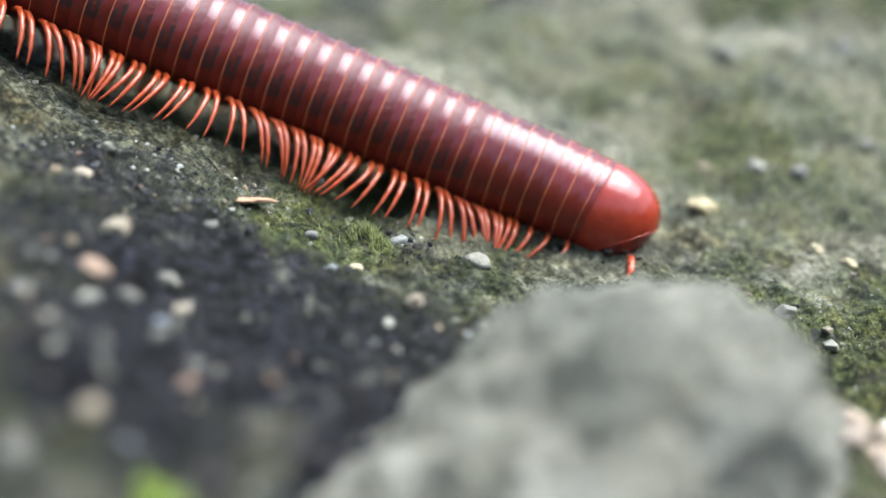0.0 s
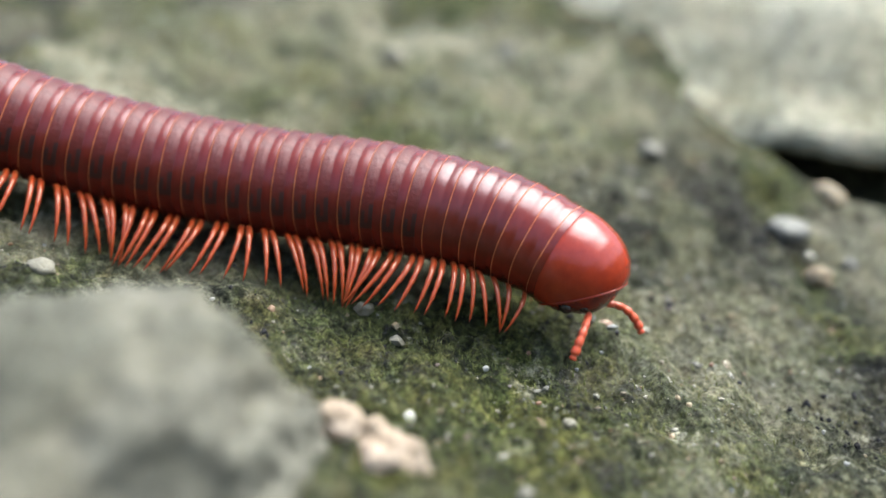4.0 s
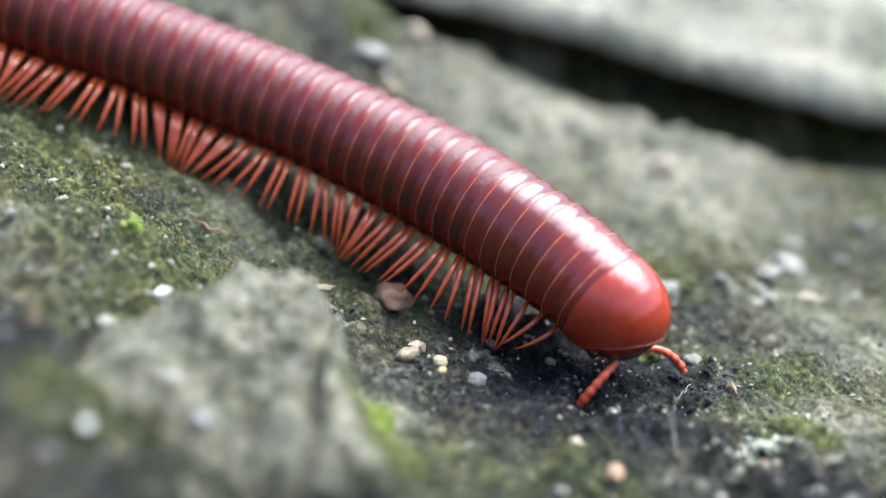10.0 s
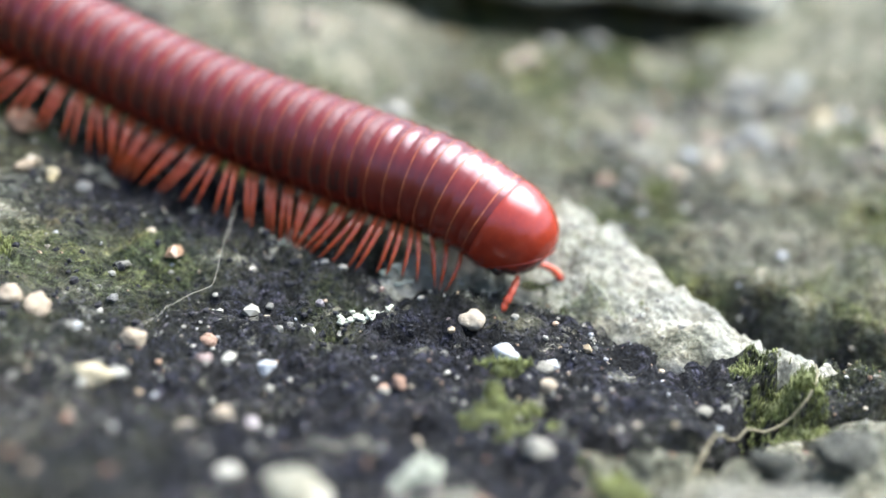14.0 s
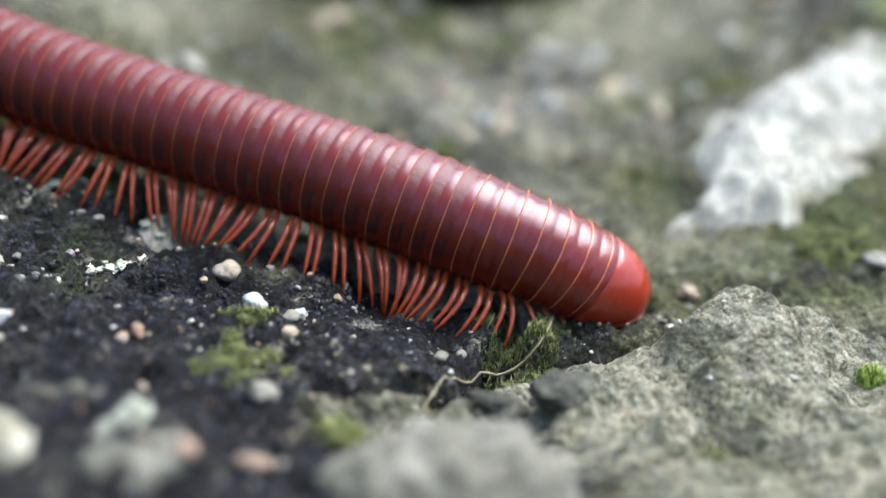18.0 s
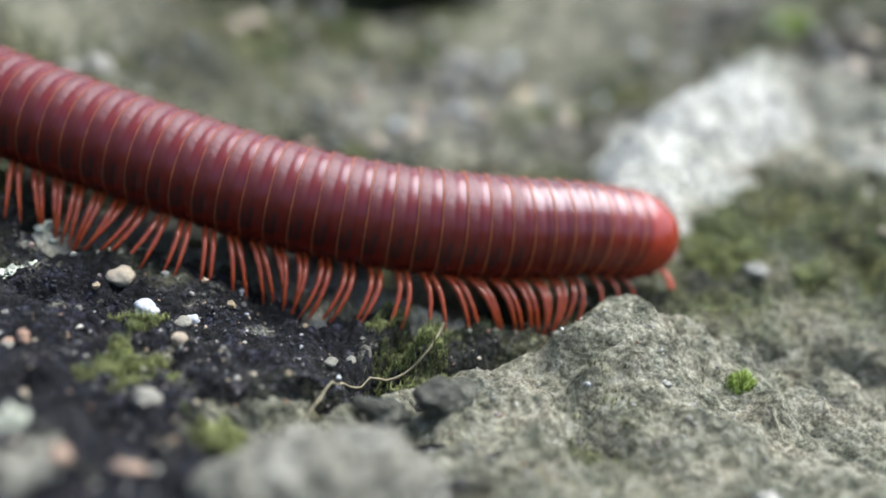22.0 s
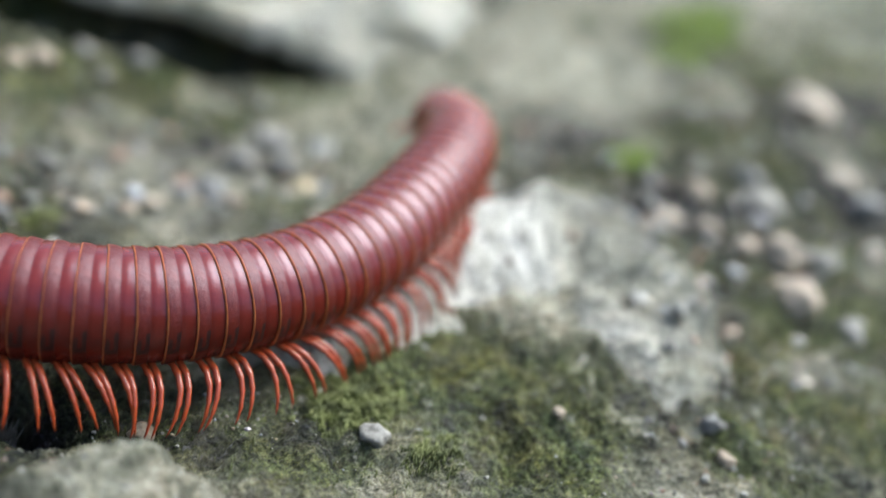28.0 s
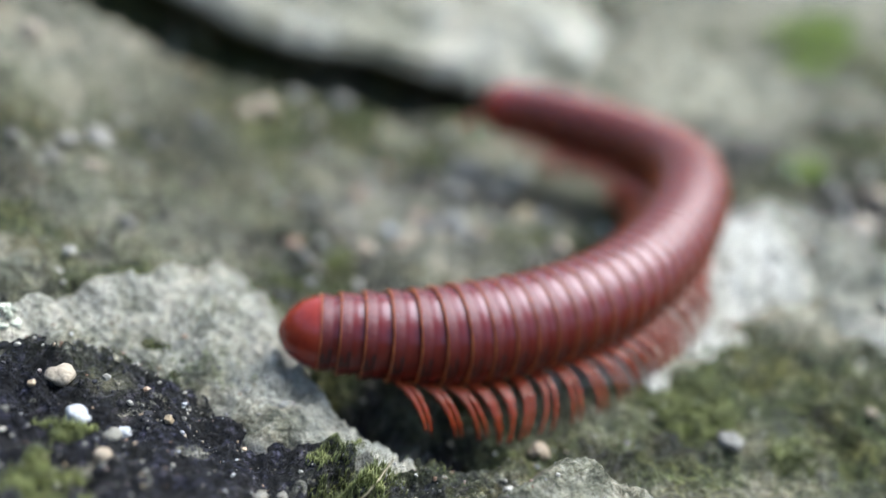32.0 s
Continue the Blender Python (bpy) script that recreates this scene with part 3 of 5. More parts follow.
def cover(x, y):
    out = np.zeros(x.shape + (4,))
    wob = 0.35 * fbm(x / 4.0, y / 4.0, 0 * x, 71, 3)
    base = fbm(x / 9.0, y / 9.0, 0 * x, 81, 4)
    out[..., 0] = np.clip(base * 1.1 + 0.1, 0, 1) * 0.8
    out[..., 1] = np.clip(fbm(x / 6.0, y / 6.0, 0 * x, 91, 4) * 1.3 + 0.15, 0, 0.85)
    out[..., 2] = np.clip(fbm(x / 5.0, y / 5.0, 0 * x, 101, 4) * 1.4 - 0.55, 0, 0.5)
    for px, py, reach, kind, power in PATCHES:
        d = np.hypot(x - px, y - py) / reach + wob
        w = power * np.clip(1.6 - d * 1.3, 0, 1)
        for k in range(3):
            out[..., k] = out[..., k] * (1 - w) + (w if k == kind else 0)
    return out


def build_ground():
    xs, ys = axis(-38, 150, 0.23, 30000), axis(-26, 66, 0.23, 30000)
    X, Y = np.meshgrid(xs, ys)
    near = np.clip(1.5 - np.maximum(np.abs(X - 56) - 96, np.abs(Y - 24) - 48) / 20, 0, 1)
    Z = land(X, Y) + grit(X, Y) * near
    # the ground keeps below the outcrops that stand on it
    for crest, front, back, seed, _, _, _ in OUTCROPS:
        cx, cy = [c[0] for c in crest], [c[1] for c in crest]
        part = (X > min(cx) - 17) & (X < max(cx) + 17) & (Y > min(cy) - 17) & (Y < max(cy) + 17)
        Z[part] -= sunk(outcrop_at(X[part], Y[part], crest, front, back, seed)[1])
    out = np.maximum(np.maximum(np.abs(X - 56) - 160, np.abs(Y - 24) - 120), 0)
    Z = Z + 150 * (1 - np.exp(-out / 350)) * (out > 0)
    n, m = X.shape
    idx = np.arange(n * m).reshape(n, m)
    faces = np.stack([idx[:-1, :-1], idx[:-1, 1:], idx[1:, 1:], idx[1:, :-1]], -1).reshape(-1, 4)
    me = mesh_of("ground", np.stack([X, Y, Z], -1).reshape(-1, 3), faces, [M_GROUND])
    lay = me.color_attributes.new("cover", "FLOAT_COLOR", "POINT")
    lay.data.foreach_set("color", cover(X, Y).reshape(-1).astype(np.float32))
    return tagged(new("ground", me), "weathered grey rock with dark soil, moss and lichen", "ground", kind="structure")


build_ground()


def build_outcrop(crest, front, back, seed, crusted, spill, label):
    cx, cy = [c[0] for c in crest], [c[1] for c in crest]
    xs, ys = np.arange(min(cx) - 16, max(cx) + 16, 0.2), np.arange(min(cy) - 16, max(cy) + 16, 0.2)
    X, Y = np.meshgrid(xs, ys)
    Z, fall = outcrop_at(X, Y, crest, front, back, seed)
    n, m = X.shape
    idx = np.arange(n * m).reshape(n, m)
    keep = (fall > 0.02)[:-1, :-1] & (fall > 0.02)[1:, 1:]
    faces = np.stack([idx[:-1, :-1], idx[:-1, 1:], idx[1:, 1:], idx[1:, :-1]], -1)[keep]
    used = np.unique(faces)
    back_to = np.zeros(n * m, int)
    back_to[used] = np.arange(len(used))
    P = np.stack([X, Y, Z], -1).reshape(-1, 3)[used]
    ob = new("rock", mesh_of("rock", P, back_to[faces], [M_GROUND]))
    cov = cover(P[:, 0], P[:, 1])
    f = np.clip(fall.reshape(-1)[used] * 1.5 + 0.5 * fbm(P[:, 0] / 2.5, P[:, 1] / 2.5, P[:, 2] / 2.5, seed + 11, 4), 0, 1)
    crust = np.clip(f * 1.3 + spill, 0, 1.0)
    worn = np.clip((118 - P[:, 0]) / 7, 0.35, 1)
    stain = np.clip(1.5 * fbm(P[:, 0] / 2.4, P[:, 1] / 2.4, P[:, 2] / 2.4, seed + 17, 3) - 0.25, 0, 1) * (1 - 0.7 * crusted)
    for k, v in ((0, 0.9 * stain), (1, 0.15 * (1 - crusted) + 0.7 * (1 - worn)), (2, crusted * worn * (1 - stain))):
        cov[:, k] = cov[:, k] * (1 - crust) + v * crust
    chalk = fall.reshape(-1)[used] * 1.7 + 0.08 + 0.9 * fbm(P[:, 0] / 3.0, P[:, 1] / 3.0, P[:, 2] / 3.0, seed + 13, 4)
    cov[:, 3] = np.clip(chalk, 0, 1) * np.clip(crusted * 2.5 - 1.6, 0, 0.85) * np.clip((114 - P[:, 0]) / 6, 0.25, 1)
    lay = ob.data.color_attributes.new("cover", "FLOAT_COLOR", "POINT")
    lay.data.foreach_set("color", cov.reshape(-1).astype(np.float32))
    return tagged(ob, label, "rock")


for crest, front, back, seed, crusted, spill, label in OUTCROPS:
    build_outcrop(crest, front, back, seed, crusted, spill, label)


# ---------------------------------------------------------------- rocks
def rock(name, at, radii, turn, seed, mat, label, rough=1.0, level=6, tilt=(0, 0)):
    p, f = craggy(level, radii, seed, rough)
    ob = new(name, mesh_of(name, p, f, [mat]))
    ob.matrix_world = pose(at[0] * MM, at[1] * MM, at[2] * MM, tilt[0], tilt[1], turn)
    return tagged(ob, label, "rock")


rock("rock", (13.8, 16.7, -3.8), (9.8, 5.2, 6.8), 38, 5, M_PALE, "pale grey limestone lump lying on mossy rock")
rock("rock", (65.5, -11.5, -17.5), (4.8, 3.6, 4.3), 0, 12, M_PALE, "pale rounded stone half sunk in soil")
rock("stone", (20.6, 22.5, -2.9), (1.35, 0.72, 0.70), 8, 23, M_TANSTONE, "small pinkish tan stone beside its larger fellow", 0.7, 5, (10, 18))
rock("stone", (22.7, 22.5, -4.0), (2.15, 1.0, 1.15), -38, 27, M_TANSTONE, "pinkish tan angular stone lying on mossy rock", 0.8, 5, (0, 22))

rock("stone", (52.4, -5.9, -15.3), (1.25, 1.0, 0.95), 30, 41, M_CHALK, "bright angular quartz chunk half sunk in soil", 0.8, 5, (12, 0))
rock("stone", (57.0, -7.6, -15.5), (2.1, 1.2, 0.75), 18, 43, M_PALE, "flat pale stone with a bright broken edge in dark soil", 0.8, 5, (-8, 6))
rock("stone", (73.2, -6.4, -15.7), (1.7, 0.7, 0.6), 25, 47, M_DARK, "grey broken stone under dry plant strands", 0.9, 5, (6, 10))
rock("stone", (70.4, -6.4, -16.1), (1.2, 0.6, 0.6), -20, 49, M_DARK, "small grey broken stone under dry plant strands", 0.9, 5, (6, 10))


def build_ledge():
    """A slab whose lip stands over the gap and runs out into the ground at one end."""
    xs = np.arange(14, 150, 0.4)
    under = [(10.0, -6.0), (7.0, -1.0), (4.0, 2.0), (1.6, 2.9), (0.5, 3.1), (0.1, 3.5)]
    over = [(0.0, 4.4), (0.15, 5.3), (0.6, 6.0)] + [(0.9 + 0.45 * k, 6.4) for k in range(75)] + [(37.0 + 4 * k, 6.4) for k in range(14)]
    fade = np.clip((xs - 14) / 45, 0, 1) * np.clip((136 - xs) / 34, 0, 1)
    fade = fade * fade * (3 - 2 * fade)
    shut = np.maximum(1 - np.clip((112 - xs) / 12, 0, 1), 1 - np.clip((xs - 36) / 6, 0, 1))
    front = 50.0 + 0.0042 * np.maximum(80 - xs, 0) ** 2 + 0.0042 * np.maximum(xs - 95, 0) ** 2
    zero = land(xs, front - 3.0)
    v = []
    for u, w in under + over:
        wav = fbm(xs / 9.0, 0 * xs + u / 9.0, 0 * xs, 201, 4) * 0.9 + fbm(xs / 2.0, 0 * xs + u / 2.0, 0 * xs + w / 2.0, 205, 4) * 0.45
        y = front + u * (1 + 2.0 * shut * (u < 2)) + 0.5 * wav
        z = zero + (w + 1.2) * fade - 3.0 * (1 - fade)
        if w < 4:
            z = z - 6.0 * shut
        elif u < 0.7:
            z = z - 4.0 * shut
        if u > 0.5:
            rise = np.clip((u - 0.6) / 8, 0, 1)
            z = (1 - rise) * z + rise * (land(xs, y) + 6.5 * fade - 1.5 * (1 - fade))
            z = np.where(u > 1, np.maximum(z, zero + 7.4 * fade - 3.0 * (1 - fade)), z)
            z = z + (0.35 * fbm(xs / 7.0, y / 7.0, 0 * xs, 211, 3) + 0.22 * fbm(xs / 1.6, y / 1.6, 0 * xs, 213, 3)) * min(1.0, u / 2)
        v.append(np.stack([xs, y, z + 0.5 * wav], -1))
    v = np.array(v)
    n, m = v.shape[:2]
    idx = np.arange(n * m).reshape(n, m)
    f = np.stack([idx[:-1, :-1], idx[:-1, 1:], idx[1:, 1:], idx[1:, :-1]], -1).reshape(-1, 4)
    ob = new("rock_ledge", mesh_of("rock_ledge", v.reshape(-1, 3), f, [M_GROUND]))
    P = v.reshape(-1, 3)
    cov = cover(P[:, 0], P[:, 1])
    crust = np.clip(0.78 + 0.5 * fbm(P[:, 0] / 7.0, P[:, 1] / 7.0, 0 * P[:, 0], 221, 4), 0.1, 0.9)
    for k, amount in ((0, 0.0), (1, 0.35), (2, 1.0)):
        cov[:, k] = cov[:, k] * (1 - crust) + amount * crust
    cov[:, 3] = np.clip(0.20 + 0.2 * fbm(P[:, 0] / 5.0, P[:, 1] / 5.0, 0 * P[:, 0], 223, 3), 0, 0.4)
    lay = ob.data.color_attributes.new("cover", "FLOAT_COLOR", "POINT")
    lay.data.foreach_set("color", cov.reshape(-1).astype(np.float32))
    return tagged(ob, "broad pale lichened stone ledge above a dark gap", "rock")


build_ledge()



# ---------------------------------------------------------------- millipede
RADIUS, PITCH, RINGS = 2.72, 1.13, 54
SPINE = []


def spine(t, *points):
    """The line of the animal's back axis at t, from the head to the tail, in millimetres."""
    SPINE.append((t, np.array(points)))


spine(0, (13.5, 34.6, 3.3), (8.2, 34.3, 5.2), (3.2, 33.4, 7.5), (-1.7, 31.9, 10.0), (-6.3, 29.8, 12.4), (-10.7, 27.2, 14.9), (-14.9, 24.4, 17.4), (-18.9, 21.4, 19.8), (-22.9, 18.1, 22.2), (-26.7, 14.7, 24.5), (-30.5, 11.2, 26.7), (-34.3, 7.6, 28.9))
spine(0.5, (16.2, 34.5, 2.7), (10.9, 34.5, 4.5), (5.7, 33.9, 6.6), (0.7, 32.7, 8.9), (-4.1, 30.8, 11.3), (-8.5, 28.5, 13.8), (-12.8, 25.8, 16.3), (-16.9, 22.9, 18.7), (-21.0, 19.7, 21.1), (-24.9, 16.4, 23.4), (-28.7, 12.9, 25.7), (-32.5, 9.4, 27.9))
spine(1, (18.2, 34.4, 2.3), (12.9, 34.6, 4.1), (7.6, 34.2, 6.0), (2.5, 33.2, 8.1), (-2.4, 31.5, 10.5), (-6.9, 29.4, 13.0), (-11.3, 26.8, 15.5), (-15.5, 24.0, 18.0), (-19.5, 20.9, 20.4), (-23.5, 17.6, 22.6), (-27.4, 14.2, 24.9), (-31.2, 10.6, 27.1))
spine(1.5, (20.3, 34.3, 2.2), (14.9, 34.7, 3.8), (9.5, 34.4, 5.4), (4.3, 33.6, 7.3), (-0.7, 32.2, 9.6), (-5.3, 30.2, 12.2), (-9.7, 27.8, 14.7), (-13.9, 25.0, 17.2), (-18.1, 22.0, 19.6), (-22.1, 18.8, 21.9), (-26.0, 15.4, 24.1), (-29.8, 11.9, 26.3))
spine(2, (22.5, 34.2, 2.1), (17.1, 34.7, 3.6), (11.6, 34.6, 5.0), (6.3, 34.0, 6.5), (1.2, 32.8, 8.6), (-3.5, 31.0, 11.2), (-8.0, 28.8, 13.8), (-12.3, 26.2, 16.3), (-16.4, 23.2, 18.7), (-20.5, 20.1, 21.0), (-24.5, 16.7, 23.2), (-28.3, 13.3, 25.4))
spine(2.5, (24.2, 34.0, 2.3), (18.8, 34.7, 3.7), (13.3, 34.7, 4.8), (7.8, 34.2, 6.1), (2.6, 33.2, 8.0), (-2.2, 31.6, 10.4), (-6.7, 29.5, 13.0), (-11.1, 26.9, 15.6), (-15.3, 24.1, 18.0), (-19.4, 21.0, 20.3), (-23.4, 17.7, 22.6), (-27.2, 14.3, 24.8))
spine(3, (26.0, 33.9, 2.5), (20.6, 34.7, 3.9), (15.0, 34.8, 4.7), (9.5, 34.5, 5.8), (4.2, 33.5, 7.4), (-0.8, 32.1, 9.7), (-5.4, 30.1, 12.2), (-9.8, 27.7, 14.8), (-14.1, 25.0, 17.2), (-18.2, 21.9, 19.6), (-22.2, 18.7, 21.9), (-26.1, 15.3, 24.1))
spine(3.5, (28.8, 33.2, 1.6), (23.6, 34.4, 3.4), (18.1, 34.9, 4.5), (12.6, 34.8, 5.5), (7.1, 34.1, 6.8), (2.0, 33.0, 8.7), (-2.9, 31.3, 11.0), (-7.5, 29.1, 13.4), (-11.8, 26.5, 15.9), (-16.0, 23.6, 18.3), (-20.1, 20.4, 20.6), (-24.0, 17.1, 22.9))
spine(4, (31.3, 32.5, 0.6), (26.2, 33.9, 2.6), (20.8, 34.6, 4.0), (15.3, 34.8, 4.9), (9.8, 34.4, 6.1), (4.4, 33.5, 7.8), (-0.6, 32.1, 9.9), (-5.3, 30.1, 12.2), (-9.8, 27.7, 14.7), (-14.0, 25.0, 17.1), (-18.2, 22.0, 19.5), (-22.2, 18.7, 21.8))
spine(4.5, (33.7, 31.6, -0.4), (28.8, 33.3, 1.8), (23.4, 34.3, 3.3), (17.9, 34.7, 4.4), (12.4, 34.6, 5.5), (7.0, 34.0, 6.9), (1.8, 32.8, 8.9), (-3.0, 31.1, 11.1), (-7.7, 28.9, 13.5), (-12.0, 26.3, 15.9), (-16.2, 23.4, 18.3), (-20.3, 20.3, 20.6))
spine(5, (35.9, 30.6, -1.5), (31.3, 32.7, 0.9), (26.1, 33.9, 2.7), (20.6, 34.5, 3.8), (15.1, 34.6, 4.9), (9.6, 34.2, 6.2), (4.3, 33.4, 7.9), (-0.7, 31.9, 10.0), (-5.5, 30.0, 12.3), (-10.0, 27.6, 14.7), (-14.3, 24.8, 17.1), (-18.4, 21.8, 19.5))
spine(5.5, (37.5, 29.8, -2.4), (33.7, 31.9, -0.1), (28.7, 33.5, 2.0), (23.2, 34.3, 3.2), (17.7, 34.5, 4.2), (12.2, 34.4, 5.5), (6.8, 33.8, 7.1), (1.7, 32.6, 9.0), (-3.2, 30.9, 11.2), (-7.8, 28.7, 13.6), (-12.2, 26.2, 15.9), (-16.5, 23.2, 18.3))
spine(6, (38.9, 29.1, -3.0), (35.4, 31.1, -0.9), (30.6, 33.0, 1.2), (25.2, 34.0, 2.7), (19.7, 34.4, 3.8), (14.2, 34.4, 5.1), (8.8, 34.0, 6.6), (3.6, 33.0, 8.4), (-1.5, 31.6, 10.5), (-6.2, 29.5, 12.7), (-10.7, 27.1, 15.1), (-15.0, 24.3, 17.4))
spine(6.5, (40.4, 27.8, -4.6), (37.1, 30.2, -2.3), (32.6, 32.3, 0.2), (27.4, 33.7, 2.0), (21.9, 34.3, 3.4), (16.5, 34.5, 4.7), (11.0, 34.2, 6.1), (5.7, 33.4, 7.8), (0.6, 32.2, 9.8), (-4.3, 30.4, 11.9), (-8.9, 28.1, 14.2), (-13.3, 25.4, 16.5))
spine(7, (41.3, 27.0, -5.7), (38.2, 29.4, -3.4), (33.9, 31.8, -0.6), (28.9, 33.3, 1.4), (23.6, 34.1, 3.0), (18.1, 34.4, 4.4), (12.7, 34.3, 5.9), (7.3, 33.7, 7.5), (2.1, 32.5, 9.3), (-2.9, 30.9, 11.3), (-7.6, 28.7, 13.5), (-12.1, 26.2, 15.8))
spine(7.5, (42.9, 26.1, -6.1), (39.4, 28.9, -3.8), (35.1, 31.4, -1.2), (30.2, 33.1, 1.0), (24.9, 34.1, 2.7), (19.5, 34.5, 4.3), (14.1, 34.4, 5.8), (8.7, 33.9, 7.3), (3.5, 32.9, 9.0), (-1.6, 31.3, 10.9), (-6.4, 29.3, 13.0), (-11.0, 26.8, 15.2))
spine(8, (45.7, 24.5, -6.9), (41.6, 27.7, -4.6), (37.3, 30.4, -2.3), (32.4, 32.5, -0.2), (27.3, 33.7, 1.7), (22.0, 34.4, 3.5), (16.6, 34.6, 5.1), (11.2, 34.2, 6.7), (5.9, 33.4, 8.4), (0.7, 32.1, 10.1), (-4.3, 30.2, 12.1), (-8.9, 28.0, 14.2))
spine(8.5, (47.8, 23.2, -7.5), (43.8, 26.5, -5.4), (39.5, 29.4, -3.2), (34.8, 31.7, -1.2), (29.7, 33.3, 0.8), (24.5, 34.2, 2.6), (19.1, 34.6, 4.3), (13.7, 34.5, 6.0), (8.4, 33.9, 7.6), (3.1, 32.8, 9.4), (-1.9, 31.1, 11.2), (-6.7, 29.1, 13.3))
spine(9, (50.1, 21.6, -8.1), (46.2, 25.1, -6.1), (41.9, 28.2, -4.1), (37.3, 30.7, -2.2), (32.3, 32.6, -0.2), (27.2, 33.9, 1.6), (21.9, 34.6, 3.4), (16.5, 34.7, 5.1), (11.1, 34.3, 6.8), (5.8, 33.4, 8.5), (0.7, 32.0, 10.3), (-4.3, 30.2, 12.3))
spine(9.5, (51.4, 20.3, -9.2), (47.6, 23.9, -7.1), (43.6, 27.2, -5.0), (39.1, 29.9, -3.0), (34.2, 32.0, -1.1), (29.1, 33.5, 0.8), (23.9, 34.4, 2.7), (18.5, 34.8, 4.5), (13.2, 34.6, 6.2), (7.9, 33.8, 7.9), (2.6, 32.6, 9.6), (-2.4, 30.9, 11.5))
spine(10, (52.8, 18.7, -10.4), (49.2, 22.5, -8.3), (45.4, 26.0, -6.1), (41.0, 28.9, -4.0), (36.3, 31.3, -2.0), (31.3, 33.0, -0.1), (26.1, 34.2, 1.8), (20.8, 34.7, 3.7), (15.5, 34.8, 5.4), (10.1, 34.2, 7.1), (4.9, 33.2, 8.9), (-0.2, 31.7, 10.7))
spine(10.5, (54.7, 17.4, -10.6), (50.8, 21.1, -9.0), (46.9, 24.7, -7.0), (42.7, 27.8, -5.0), (38.1, 30.4, -2.9), (33.3, 32.4, -0.9), (28.2, 33.8, 1.1), (22.9, 34.6, 3.0), (17.6, 34.9, 4.7), (12.2, 34.6, 6.5), (6.9, 33.7, 8.2), (1.8, 32.4, 10.0))
spine(11, (56.8, 15.8, -10.7), (52.8, 19.5, -9.4), (48.8, 23.1, -7.9), (44.6, 26.5, -6.1), (40.2, 29.3, -4.0), (35.5, 31.6, -1.9), (30.5, 33.3, 0.2), (25.4, 34.4, 2.1), (20.0, 34.9, 3.9), (14.7, 34.8, 5.6), (9.4, 34.2, 7.4), (4.1, 33.1, 9.2))
spine(11.5, (58.6, 14.4, -10.9), (54.6, 18.1, -9.8), (50.5, 21.8, -8.5), (46.3, 25.2, -6.9), (42.0, 28.3, -5.0), (37.4, 30.8, -2.9), (32.6, 32.8, -0.8), (27.5, 34.1, 1.2), (22.2, 34.8, 3.1), (16.9, 35.0, 4.9), (11.5, 34.6, 6.7), (6.3, 33.6, 8.4))
spine(12, (60.4, 13.0, -11.1), (56.4, 16.8, -10.0), (52.3, 20.5, -8.9), (48.1, 24.0, -7.6), (43.7, 27.2, -5.9), (39.3, 29.9, -3.9), (34.5, 32.1, -1.7), (29.5, 33.7, 0.4), (24.4, 34.7, 2.3), (19.0, 35.0, 4.2), (13.7, 34.8, 5.9), (8.4, 34.1, 7.7))
spine(12.5, (61.5, 11.9, -11.5), (57.5, 15.8, -10.3), (53.5, 19.6, -9.2), (49.3, 23.1, -7.9), (45.0, 26.4, -6.4), (40.6, 29.3, -4.5), (35.9, 31.6, -2.4), (31.0, 33.4, -0.3), (25.8, 34.5, 1.7), (20.5, 35.0, 3.6), (15.2, 35.0, 5.4), (9.9, 34.4, 7.2))
spine(13, (62.7, 10.8, -12.0), (58.8, 14.7, -10.8), (54.9, 18.5, -9.5), (50.8, 22.1, -8.3), (46.4, 25.5, -6.9), (42.0, 28.5, -5.1), (37.4, 31.0, -3.0), (32.6, 32.9, -0.9), (27.5, 34.3, 1.0), (22.2, 35.0, 2.9), (16.9, 35.1, 4.8), (11.6, 34.7, 6.6))
spine(13.5, (64.6, 9.3, -11.9), (60.6, 13.1, -10.9), (56.6, 17.0, -9.9), (52.5, 20.7, -8.9), (48.2, 24.1, -7.6), (43.9, 27.3, -6.0), (39.3, 30.0, -4.0), (34.6, 32.2, -2.0), (29.6, 33.8, 0.1), (24.4, 34.8, 2.0), (19.1, 35.2, 3.9), (13.8, 35.0, 5.8))
spine(14, (66.8, 7.8, -11.8), (62.7, 11.5, -10.9), (58.5, 15.3, -10.2), (54.4, 19.0, -9.4), (50.2, 22.6, -8.3), (45.9, 25.9, -6.8), (41.4, 28.9, -5.0), (36.7, 31.3, -3.1), (31.9, 33.2, -1.0), (26.7, 34.5, 1.0), (21.5, 35.1, 3.0), (16.2, 35.2, 4.9))
spine(14.5, (68.5, 6.4, -12.1), (64.4, 10.1, -11.1), (60.2, 13.9, -10.4), (56.1, 17.6, -9.7), (51.9, 21.2, -8.8), (47.6, 24.7, -7.5), (43.2, 27.8, -5.9), (38.6, 30.4, -4.0), (33.8, 32.5, -2.0), (28.7, 34.1, 0.1), (23.6, 35.0, 2.1), (18.3, 35.3, 4.0))
spine(15, (70.3, 5.0, -12.5), (66.2, 8.6, -11.4), (62.1, 12.4, -10.6), (57.9, 16.1, -10.0), (53.6, 19.8, -9.2), (49.4, 23.3, -8.1), (45.0, 26.5, -6.7), (40.5, 29.4, -4.9), (35.7, 31.7, -2.9), (30.8, 33.5, -0.9), (25.7, 34.7, 1.1), (20.5, 35.3, 3.1))
